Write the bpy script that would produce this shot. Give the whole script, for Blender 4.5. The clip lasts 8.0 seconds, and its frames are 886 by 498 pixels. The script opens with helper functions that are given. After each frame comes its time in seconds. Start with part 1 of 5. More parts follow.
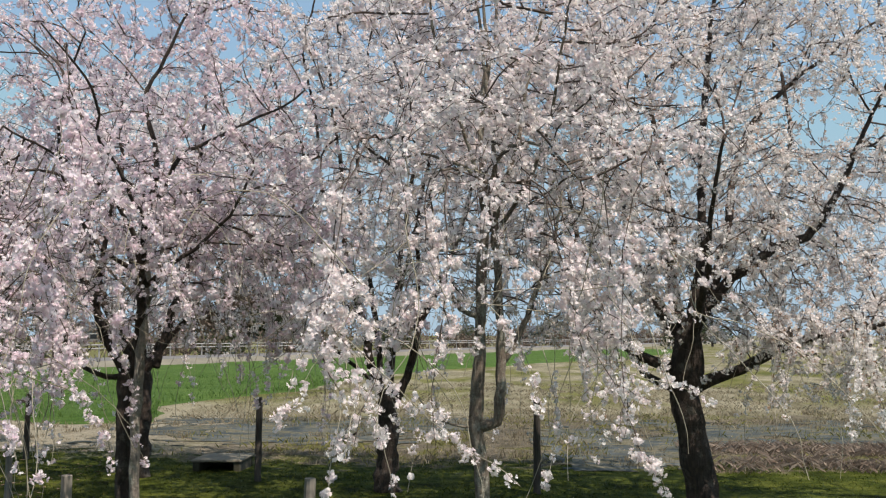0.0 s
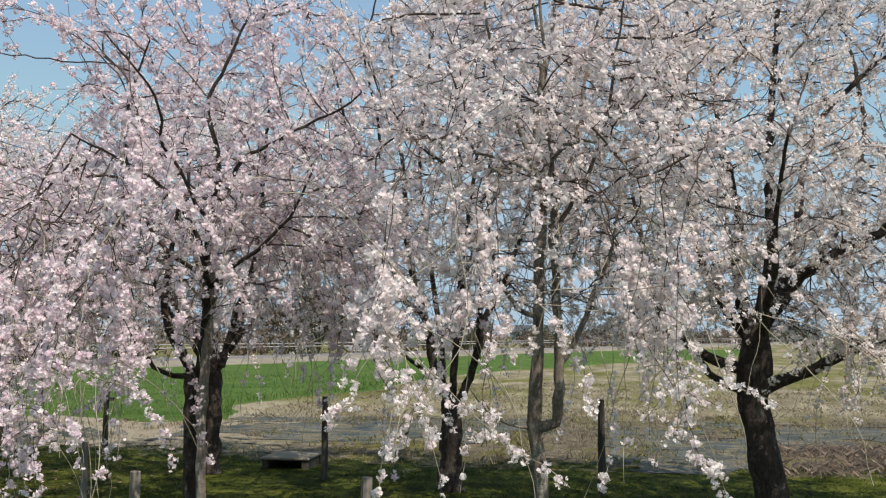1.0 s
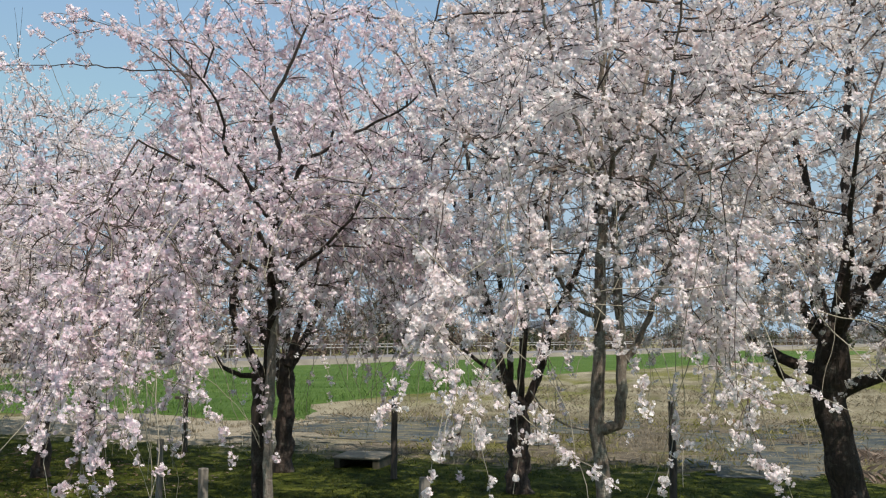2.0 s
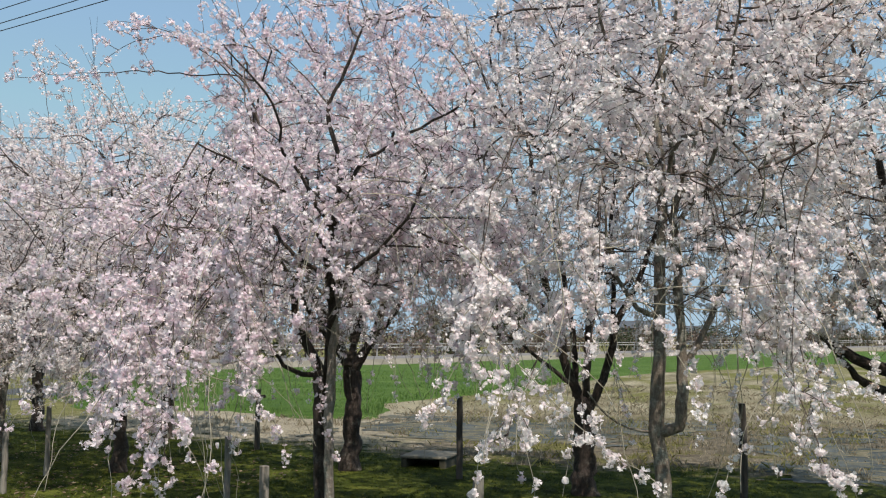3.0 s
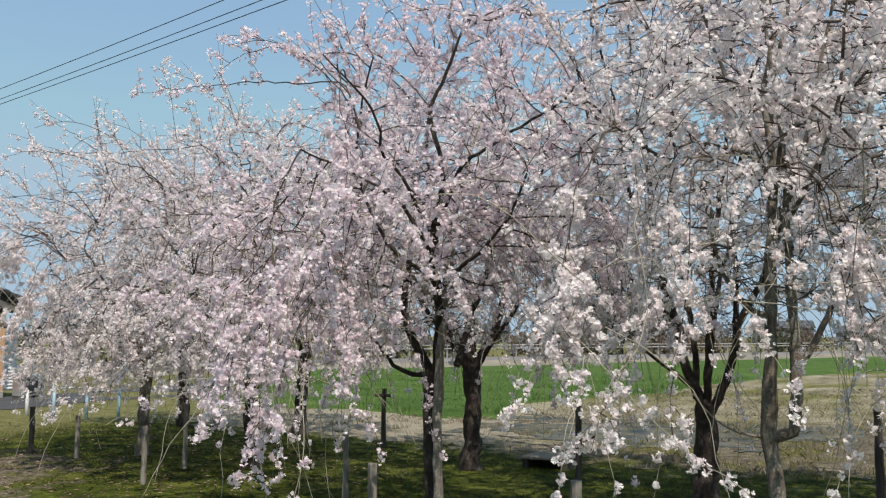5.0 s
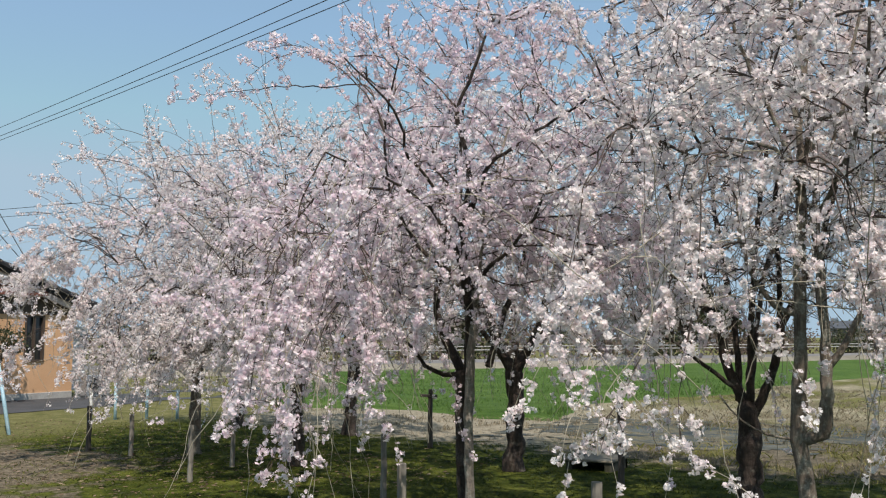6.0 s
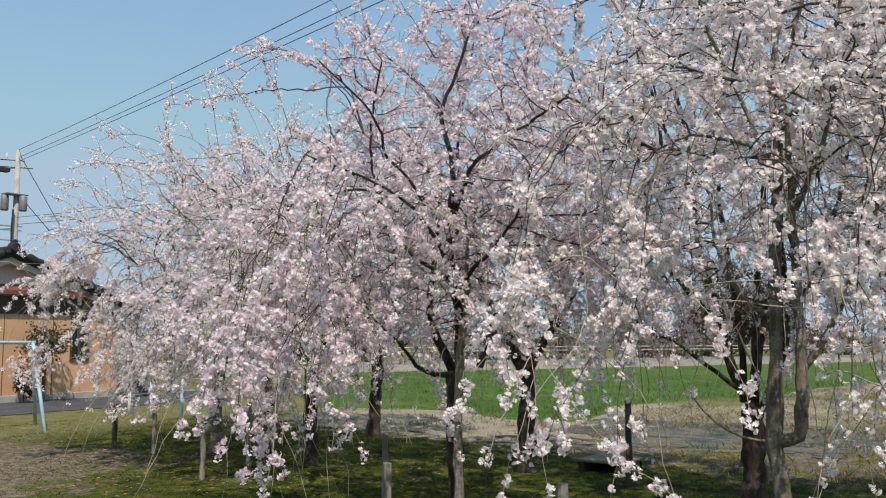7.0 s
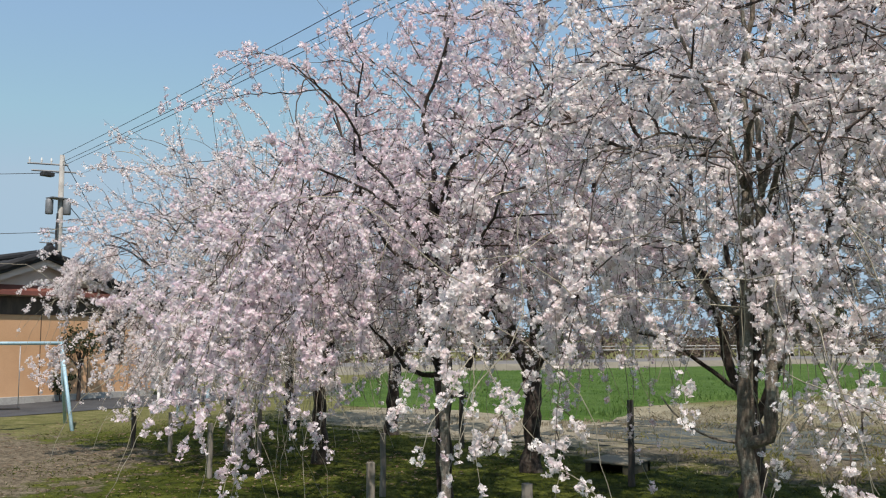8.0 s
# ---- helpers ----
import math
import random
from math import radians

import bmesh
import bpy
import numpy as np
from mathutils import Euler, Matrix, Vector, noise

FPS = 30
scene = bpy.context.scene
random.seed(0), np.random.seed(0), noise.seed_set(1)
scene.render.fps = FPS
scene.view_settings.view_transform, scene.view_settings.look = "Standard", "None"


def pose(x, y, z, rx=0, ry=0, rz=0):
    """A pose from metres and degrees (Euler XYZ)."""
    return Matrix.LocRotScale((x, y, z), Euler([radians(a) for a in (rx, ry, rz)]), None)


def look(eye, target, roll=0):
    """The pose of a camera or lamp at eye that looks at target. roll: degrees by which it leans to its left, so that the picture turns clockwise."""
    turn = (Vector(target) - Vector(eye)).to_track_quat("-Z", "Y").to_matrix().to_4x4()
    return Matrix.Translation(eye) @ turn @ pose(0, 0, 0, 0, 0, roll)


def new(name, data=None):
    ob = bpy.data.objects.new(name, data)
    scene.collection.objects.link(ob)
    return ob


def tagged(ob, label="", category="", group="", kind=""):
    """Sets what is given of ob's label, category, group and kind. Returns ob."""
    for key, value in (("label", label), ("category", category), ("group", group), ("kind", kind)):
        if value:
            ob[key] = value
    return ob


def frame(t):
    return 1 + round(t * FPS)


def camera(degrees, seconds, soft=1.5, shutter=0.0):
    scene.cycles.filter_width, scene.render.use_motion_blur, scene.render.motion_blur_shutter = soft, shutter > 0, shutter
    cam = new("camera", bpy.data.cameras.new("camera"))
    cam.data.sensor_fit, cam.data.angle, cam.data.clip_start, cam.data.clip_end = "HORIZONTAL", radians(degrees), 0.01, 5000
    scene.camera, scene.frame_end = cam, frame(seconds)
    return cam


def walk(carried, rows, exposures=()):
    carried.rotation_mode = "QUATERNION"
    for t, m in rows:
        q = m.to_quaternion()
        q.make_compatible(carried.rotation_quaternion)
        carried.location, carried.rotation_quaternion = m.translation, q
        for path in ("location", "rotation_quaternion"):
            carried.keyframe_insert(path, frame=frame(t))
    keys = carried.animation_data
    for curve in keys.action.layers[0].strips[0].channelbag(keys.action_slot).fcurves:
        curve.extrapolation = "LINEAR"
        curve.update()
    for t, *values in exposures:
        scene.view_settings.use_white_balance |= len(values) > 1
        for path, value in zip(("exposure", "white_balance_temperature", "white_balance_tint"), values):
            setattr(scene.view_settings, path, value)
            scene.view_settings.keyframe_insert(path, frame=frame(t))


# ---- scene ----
from mathutils import kdtree

cam = camera(52.0, 8.0, soft=1.15)
PATH = [
    (0, (1.407, 0.002, 1.8), (1.308, 1.991, 1.989), -0.0),
    (0.5, (1.475, 0.014, 1.801), (1.288, 1.996, 1.991), -0.05),
    (1, (1.545, 0.02, 1.801), (1.284, 1.994, 1.99), 0.0),
    (1.5, (1.631, 0.036, 1.799), (1.282, 1.996, 1.989), 0.0),
    (3, (1.899, 0.163, 1.798), (1.292, 2.059, 1.988), 0.1),
    (3.5, (1.974, 0.194, 1.797), (1.288, 2.063, 1.987), 0.1),
    (4, (2.054, 0.242, 1.798), (1.292, 2.082, 1.988), 0.1),
    (4.5, (2.129, 0.274, 1.797), (1.299, 2.083, 1.987), 0.1),
    (6, (2.513, 0.461, 1.789), (1.489, 2.168, 1.982), 0.0),
    (6.5, (2.762, 0.618, 1.785), (1.682, 2.29, 1.979), -0.1),
    (7, (3.056, 0.792, 1.787), (1.927, 2.431, 1.981), -0.0),
    (7.5, (3.349, 0.997, 1.786), (2.175, 2.605, 1.98), -0.0),
    (8, (3.531, 1.104, 1.789), (2.319, 2.683, 1.983), -0.1),
]
walk(cam, [(t, look(eye, target, roll)) for t, eye, target, roll in PATH], exposures=((0, 0.32, 7040, 14), (1.5, 0.32, 7000, 14), (3.5, 0.29, 6880, 12), (8, 0.26, 6870, 14)))

# ---- world and sun ----
SUN_TO = Vector((0.56, -0.62, 0.0)).normalized() * math.cos(radians(58)) + Vector((0, 0, math.sin(radians(58))))
world = bpy.data.worlds.new("sky")
scene.world = world
world.use_nodes = True
wn = world.node_tree
sky = wn.nodes.new("ShaderNodeTexSky")
sky.sky_type = "NISHITA"
sky.sun_disc = False
sky.sun_elevation = radians(58)
sky.sun_rotation = math.atan2(SUN_TO.x, SUN_TO.y)
sky.air_density, sky.dust_density, sky.ozone_density = 1.0, 0.2, 0.5
haze = wn.nodes.new("ShaderNodeMix")  # keeps the horizon's haze from outshining the blue above it
haze.data_type, haze.blend_type = "RGBA", "DARKEN"
haze.inputs[0].default_value, haze.inputs[7].default_value = 1.0, (2.65, 3.65, 4.55, 1)
tint = wn.nodes.new("ShaderNodeMix")
tint.data_type, tint.blend_type = "RGBA", "MULTIPLY"
tint.inputs[0].default_value, tint.inputs[7].default_value = 1.0, (0.80, 0.985, 1.03, 1)
wn.links.new(sky.outputs["Color"], tint.inputs[6])
wn.links.new(tint.outputs[2], haze.inputs[6])
even = wn.nodes.new("ShaderNodeMix")  # thin even haze over the whole sky
even.data_type = "RGBA"
even.inputs[0].default_value, even.inputs[7].default_value = 0.5, (2.0, 3.1, 4.1, 1)
wn.links.new(haze.outputs[2], even.inputs[6])
wn.links.new(even.outputs[2], wn.nodes["Background"].inputs["Color"])
wn.nodes["Background"].inputs["Strength"].default_value = 0.136
sun_data = bpy.data.lights.new("sun", "SUN")
sun_data.energy, sun_data.angle, sun_data.color = 4.25, radians(0.53), (1.0, 0.95, 0.89)
sun = new("sun", sun_data)
sun.matrix_world = look(SUN_TO * 60, (0, 0, 0))


# ---- materials ----
def ramp_node(nt, fac, stops):
    node = nt.nodes.new("ShaderNodeValToRGB")
    el = node.color_ramp.elements
    while len(el) < len(stops):
        el.new(0.5)
    for e, (p, c) in zip(el, stops):
        e.position, e.color = p, (*c, 1)
    nt.links.new(fac, node.inputs["Fac"])
    return node.outputs["Color"]


def noise_node(nt, scale, detail=4, rough=0.6, vector=None, stretch=None):
    node = nt.nodes.new("ShaderNodeTexNoise")
    node.inputs["Scale"].default_value, node.inputs["Detail"].default_value = scale, detail
    node.inputs["Roughness"].default_value = rough
    if vector is None:
        vector = nt.nodes.new("ShaderNodeTexCoord").outputs["Object"]
    if stretch:
        mp = nt.nodes.new("ShaderNodeMapping")
        mp.inputs["Scale"].default_value = stretch
        nt.links.new(vector, mp.inputs["Vector"])
        vector = mp.outputs["Vector"]
    nt.links.new(vector, node.inputs["Vector"])
    return node.outputs["Fac"]


def mixed(nt, a, b, fac, kind="MIX"):
    node = nt.nodes.new("ShaderNodeMix")
    node.data_type, node.blend_type = "RGBA", kind
    for value, name in ((fac, 0), (a, 6), (b, 7)):
        if isinstance(value, (int, float)):
            node.inputs[name].default_value = value
        elif isinstance(value, tuple):
            node.inputs[name].default_value = (*value, 1)
        else:
            nt.links.new(value, node.inputs[name])
    return node.outputs[2]


def fresh(name, rough=0.8, metal=0.0):
    mat = bpy.data.materials.new(name)
    mat.use_nodes = True
    nt = mat.node_tree
    bsdf = nt.nodes["Principled BSDF"]
    bsdf.inputs["Roughness"].default_value, bsdf.inputs["Metallic"].default_value = rough, metal
    return mat, nt, bsdf


def bumped(nt, bsdf, height, strength=0.4, distance=0.02):
    node = nt.nodes.new("ShaderNodeBump")
    node.inputs["Strength"].default_value, node.inputs["Distance"].default_value = strength, distance
    nt.links.new(height, node.inputs["Height"])
    nt.links.new(node.outputs["Normal"], bsdf.inputs["Normal"])


def surface(name, dark, light, scale=8, fine=60, rough=0.8, metal=0.0, bump=0.3, stretch=None, distance=0.01):
    """A colour that wanders between two shades at two scales, with a matching relief."""
    mat, nt, bsdf = fresh(name, rough, metal)
    a = noise_node(nt, scale, 5, stretch=stretch)
    b = noise_node(nt, fine, 3, stretch=stretch)
    wide = ramp_node(nt, a, ((0.3, dark), (0.7, light)))
    grain = ramp_node(nt, b, ((0.3, (0.6, 0.6, 0.6)), (0.7, (1.1, 1.1, 1.1))))
    nt.links.new(mixed(nt, wide, grain, 0.7, "MULTIPLY"), bsdf.inputs["Base Color"])
    bumped(nt, bsdf, b, bump, distance)
    return mat


def petal_material(name, stops, through_light=0.35):
    mat, nt, bsdf = fresh(name, 0.65)
    island = nt.nodes.new("ShaderNodeNewGeometry").outputs["Random Per Island"]
    color = ramp_node(nt, island, stops)
    broad = ramp_node(nt, noise_node(nt, 1.3, 2), ((0.35, (0.96, 0.93, 0.935)), (0.65, (1.0, 1.0, 1.0))))
    color = mixed(nt, color, broad, 1.0, "MULTIPLY")
    nt.links.new(color, bsdf.inputs["Base Color"])
    bsdf.inputs["Specular IOR Level"].default_value = 0.2
    glow = nt.nodes.new("ShaderNodeBsdfTranslucent")
    nt.links.new(color, glow.inputs["Color"])
    both = nt.nodes.new("ShaderNodeMixShader")
    both.inputs["Fac"].default_value = through_light
    nt.links.new(bsdf.outputs["BSDF"], both.inputs[1])
    nt.links.new(glow.outputs["BSDF"], both.inputs[2])
    nt.links.new(both.outputs["Shader"], nt.nodes["Material Output"].inputs["Surface"])
    return mat


def blade_material(name, stops):
    mat = petal_material(name, stops, 0.3)
    return mat


def bark_material(name, dark, light, moss=0.0):
    mat, nt, bsdf = fresh(name, 0.92)
    fissure = noise_node(nt, 34, 6, 0.75, stretch=(1, 1, 0.16))
    bands = noise_node(nt, 11, 5, 0.75, stretch=(0.6, 0.6, 1.3))
    patch = noise_node(nt, 9, 5, 0.7)
    color = ramp_node(nt, fissure, ((0.32, dark), (0.5, tuple((a + c) / 2.2 for a, c in zip(dark, light))), (0.72, light)))
    color = mixed(nt, color, ramp_node(nt, bands, ((0.35, (0.55, 0.55, 0.55)), (0.65, (1.15, 1.1, 1.05)))), 0.8, "MULTIPLY")
    lichen = ramp_node(nt, patch, ((0.56 - 0.12 * moss, (0, 0, 0)), (0.66 - 0.12 * moss, (moss, moss, moss))))
    crust = ramp_node(nt, noise_node(nt, 55, 4), ((0.35, (0.16, 0.155, 0.11)), (0.65, (0.42, 0.42, 0.36))))
    color = mixed(nt, color, crust, lichen)
    nt.links.new(color, bsdf.inputs["Base Color"])
    bumped(nt, bsdf, mixed(nt, fissure, bands, 0.4), 1.0, 0.07)
    return mat


PALE = petal_material("pale_pink_petals", ((0.0, (0.895, 0.825, 0.825)), (0.35, (0.93, 0.892, 0.885)), (0.75, (0.946, 0.93, 0.92)), (0.985, (0.955, 0.945, 0.93)), (1.0, (0.55, 0.38, 0.30))), 0.46)
PINK = petal_material("pink_petals", ((0.0, (0.865, 0.72, 0.79)), (0.4, (0.918, 0.83, 0.865)), (0.8, (0.945, 0.895, 0.90)), (1.0, (0.96, 0.935, 0.925))), 0.46)
WHITE = petal_material("white_petals", ((0.0, (0.91, 0.85, 0.83)), (0.4, (0.945, 0.91, 0.89)), (0.93, (0.965, 0.945, 0.92)), (0.97, (0.52, 0.34, 0.24)), (1.0, (0.45, 0.28, 0.18))), 0.46)
BLUSH = petal_material("blush_petals", ((0.0, (0.885, 0.785, 0.80)), (0.4, (0.925, 0.87, 0.86)), (0.8, (0.946, 0.918, 0.897)), (1.0, (0.958, 0.94, 0.912))), 0.46)
BARK_DARK = bark_material("dark_bark", (0.018, 0.0135, 0.011), (0.098, 0.071, 0.055), 0.2)
BARK_PALE = bark_material("pale_bark", (0.17, 0.145, 0.12), (0.55, 0.49, 0.42), 0.8)
BARK_GREY = bark_material("grey_bark", (0.075, 0.058, 0.044), (0.36, 0.30, 0.235), 0.7)
TWIG = surface("twig_bark", (0.042, 0.030, 0.024), (0.11, 0.08, 0.064), 6, 40, 0.9)
TWIG_PALE = surface("young_shoot_bark", (0.24, 0.21, 0.15), (0.48, 0.44, 0.34), 6, 40, 0.8)
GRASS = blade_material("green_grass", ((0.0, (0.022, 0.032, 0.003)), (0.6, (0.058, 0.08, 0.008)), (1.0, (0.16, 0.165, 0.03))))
DRY = blade_material("dry_grass", ((0.0, (0.15, 0.125, 0.08)), (0.6, (0.26, 0.22, 0.145)), (1.0, (0.38, 0.335, 0.23))))
WEED = blade_material("yellow_green_weeds", ((0.0, (0.10, 0.105, 0.025)), (0.6, (0.20, 0.195, 0.05)), (1.0, (0.32, 0.29, 0.10))))
STALK = blade_material("dead_stalks", ((0.0, (0.14, 0.105, 0.08)), (0.6, (0.26, 0.205, 0.16)), (1.0, (0.40, 0.33, 0.265))))
LITTER = blade_material("fallen_leaf", ((0.0, (0.10, 0.065, 0.04)), (0.6, (0.20, 0.14, 0.09)), (1.0, (0.34, 0.26, 0.18))))
CROP = blade_material("young_crop", ((0.0, (0.06, 0.125, 0.025)), (0.6, (0.10, 0.185, 0.042)), (1.0, (0.15, 0.235, 0.07))))
WOOD_PALE = surface("weathered_pale_wood", (0.13, 0.117, 0.098), (0.29, 0.266, 0.225), 9, 70, 0.9, stretch=(1, 1, 0.12))
WOOD_DARK = surface("weathered_dark_wood", (0.035, 0.03, 0.025), (0.10, 0.085, 0.07), 9, 70, 0.9, stretch=(1, 1, 0.12))
CONCRETE = surface("concrete", (0.30, 0.29, 0.27), (0.45, 0.44, 0.41), 3, 50, 0.9)
OLD_CONCRETE = surface("mossy_old_concrete", (0.03, 0.03, 0.018), (0.075, 0.07, 0.045), 6, 50, 0.95)
ASPHALT = surface("asphalt", (0.035, 0.037, 0.04), (0.07, 0.072, 0.076), 1.5, 90, 0.9)
BANK = surface("dry_grass_bank", (0.15, 0.135, 0.10), (0.27, 0.245, 0.185), 0.5, 25, 0.95)
ROAD_MAT = surface("old_road_asphalt", (0.13, 0.122, 0.115), (0.21, 0.195, 0.185), 0.3, 60, 0.9)
RAIL_PAINT = surface("dull_white_rail_paint", (0.30, 0.29, 0.275), (0.46, 0.45, 0.43), 2, 30, 0.7)
WHITE_PAINT = surface("white_paint", (0.62, 0.62, 0.60), (0.80, 0.80, 0.78), 3, 40, 0.5)
BLUE_PAINT = surface("light_blue_paint", (0.30, 0.50, 0.60), (0.48, 0.66, 0.72), 4, 40, 0.5)
STEEL = surface("galvanised_steel", (0.35, 0.36, 0.37), (0.52, 0.53, 0.54), 6, 60, 0.45, 0.6)
DULL_STEEL = surface("dull_grey_steel", (0.13, 0.14, 0.15), (0.24, 0.25, 0.26), 5, 60, 0.6, 0.3)
BLACK = surface("black_rubber", (0.015, 0.015, 0.016), (0.035, 0.035, 0.036), 6, 60, 0.7)
STUCCO = surface("ochre_render", (0.58, 0.335, 0.18), (0.68, 0.41, 0.235), 0.8, 120, 0.95, bump=0.4, distance=0.006)
GABLE = surface("greyish_pink_plaster", (0.52, 0.42, 0.385), (0.62, 0.51, 0.47), 1.2, 90, 0.95)
TILE = surface("black_glazed_roof_tile", (0.012, 0.012, 0.014), (0.03, 0.03, 0.033), 4, 40, 0.9)
RED_METAL = surface("red_brown_metal", (0.16, 0.05, 0.04), (0.24, 0.085, 0.06), 2, 40, 0.5)
BROWN_WOOD = surface("dark_brown_wood", (0.045, 0.03, 0.022), (0.10, 0.07, 0.05), 6, 60, 0.8, stretch=(1, 1, 0.2))
FAR_LEAF = blade_material("far_evergreen_leaves", ((0.0, (0.03, 0.045, 0.02)), (0.6, (0.06, 0.075, 0.035)), (1.0, (0.11, 0.10, 0.06))))
FAR_TWIG = blade_material("far_bare_twigs", ((0.0, (0.10, 0.075, 0.06)), (0.6, (0.17, 0.13, 0.10)), (1.0, (0.24, 0.19, 0.15))))
FAR_WALL = surface("far_house_wall", (0.13, 0.13, 0.135), (0.21, 0.21, 0.21), 0.6, 20, 0.9)
FAR_BLUE = surface("far_blue_wall", (0.16, 0.26, 0.33), (0.24, 0.35, 0.42), 0.6, 20, 0.7)
FAR_ROOF = surface("far_roof_tile", (0.05, 0.055, 0.065), (0.10, 0.11, 0.12), 0.8, 20, 0.6)


def glass_material():
    mat, nt, bsdf = fresh("dark_window_glass", 0.06)
    bsdf.inputs["Base Color"].default_value = (0.02, 0.022, 0.025, 1)
    return mat


GLASS = glass_material()


def ground_material():
    """Turf, straw and soil that give way to one another over the plan, with ragged borders."""
    mat, nt, bsdf = fresh("meadow_ground", 0.95)
    bsdf.inputs["Specular IOR Level"].default_value = 0.06
    pos = nt.nodes.new("ShaderNodeNewGeometry").outputs["Position"]
    axes = nt.nodes.new("ShaderNodeSeparateXYZ")
    nt.links.new(pos, axes.inputs["Vector"])

    def calc(op, a, b):
        node = nt.nodes.new("ShaderNodeMath")
        node.operation = op
        for i, v in enumerate((a, b)):
            if isinstance(v, (int, float)):
                node.inputs[i].default_value = v
            else:
                nt.links.new(v, node.inputs[i])
        return node.outputs[0]

    def border(value, low, high):
        node = nt.nodes.new("ShaderNodeMapRange")
        node.interpolation_type = "SMOOTHSTEP"
        node.inputs["From Min"].default_value, node.inputs["From Max"].default_value = low, high
        nt.links.new(value, node.inputs["Value"])
        return node.outputs["Result"]

    mid = noise_node(nt, 2.2, 5, vector=pos)
    fine = noise_node(nt, 24, 4, vector=pos)
    streak = noise_node(nt, 2.4, 6, 0.7, vector=pos, stretch=(0.8, 0.8, 1))
    wob = calc("MULTIPLY", calc("SUBTRACT", mid, 0.5), 5.0)
    turf = ramp_node(nt, mid, ((0.32, (0.021, 0.029, 0.005)), (0.48, (0.064, 0.086, 0.013)), (0.66, (0.16, 0.18, 0.036))))
    moss = ramp_node(nt, fine, ((0.3, (0.09, 0.10, 0.025)), (0.7, (0.24, 0.23, 0.07))))
    straw = ramp_node(nt, streak, ((0.25, (0.10, 0.088, 0.066)), (0.5, (0.19, 0.165, 0.125)), (0.75, (0.29, 0.255, 0.19))))
    straw = mixed(nt, straw, moss, calc("MULTIPLY", border(noise_node(nt, 0.9, 5, 0.7, vector=pos), 0.49, 0.60), 0.8))
    clods = ramp_node(nt, noise_node(nt, 4.5, 6, 0.78, vector=pos), ((0.36, (0.5, 0.48, 0.46)), (0.5, (1.0, 1.0, 1.0)), (0.66, (1.5, 1.48, 1.45))))
    straw = mixed(nt, straw, clods, 0.9, "MULTIPLY")
    pale = ramp_node(nt, streak, ((0.25, (0.29, 0.255, 0.19)), (0.5, (0.42, 0.38, 0.29)), (0.75, (0.52, 0.475, 0.38))))
    tan = ramp_node(nt, noise_node(nt, 0.9, 6, 0.7, vector=pos, stretch=(1.0, 0.3, 1)), ((0.34, (0.20, 0.18, 0.115)), (0.5, (0.35, 0.315, 0.215)), (0.66, (0.52, 0.475, 0.35))))
    olive = ramp_node(nt, noise_node(nt, 1.1, 6, 0.7, vector=pos, stretch=(1.0, 0.3, 1)), ((0.32, (0.12, 0.135, 0.035)), (0.5, (0.20, 0.205, 0.065)), (0.68, (0.29, 0.275, 0.11))))
    soil = ramp_node(nt, noise_node(nt, 6, 6, 0.75, vector=pos), ((0.3, (0.09, 0.072, 0.05)), (0.5, (0.22, 0.185, 0.135)), (0.7, (0.38, 0.325, 0.245))))
    lawn = ramp_node(nt, mid, ((0.3, (0.14, 0.15, 0.05)), (0.55, (0.24, 0.235, 0.10)), (0.75, (0.34, 0.315, 0.16))))
    yy = calc("ADD", axes.outputs["Y"], wob)
    xx = calc("ADD", axes.outputs["X"], wob)
    straw = mixed(nt, straw, pale, border(calc("MULTIPLY", xx, -1.0), 2.0, 5.0))
    slanted = calc("ADD", yy, calc("MULTIPLY", calc("MINIMUM", axes.outputs["X"], 0.0), 0.2))
    color = mixed(nt, turf, straw, border(slanted, 12.5, 13.5))
    color = mixed(nt, color, tan, border(yy, 19.5, 22.0))
    color = mixed(nt, color, olive, calc("MULTIPLY", border(yy, 21, 27), border(noise_node(nt, 0.32, 6, 0.68, vector=pos, stretch=(1.0, 0.4, 1)), 0.45, 0.58)))
    left = border(calc("MULTIPLY", xx, -1.0), 11.4, 13.2)
    color = mixed(nt, color, lawn, left)
    bare = calc("MULTIPLY", border(calc("MULTIPLY", calc("ADD", xx, calc("MULTIPLY", yy, 0.5)), -1.0), 2.8, 4.2), border(calc("MULTIPLY", yy, -1.0), -10.4, -9.2))
    color = mixed(nt, color, soil, bare)
    grain = ramp_node(nt, fine, ((0.3, (0.45, 0.45, 0.45)), (0.7, (1.25, 1.25, 1.25))))
    nt.links.new(mixed(nt, mixed(nt, color, grain, 0.85, "MULTIPLY"), (0.72, 0.71, 0.685), 1.0, "MULTIPLY"), bsdf.inputs["Base Color"])
    bumped(nt, bsdf, fine, 0.9, 0.05)
    return mat


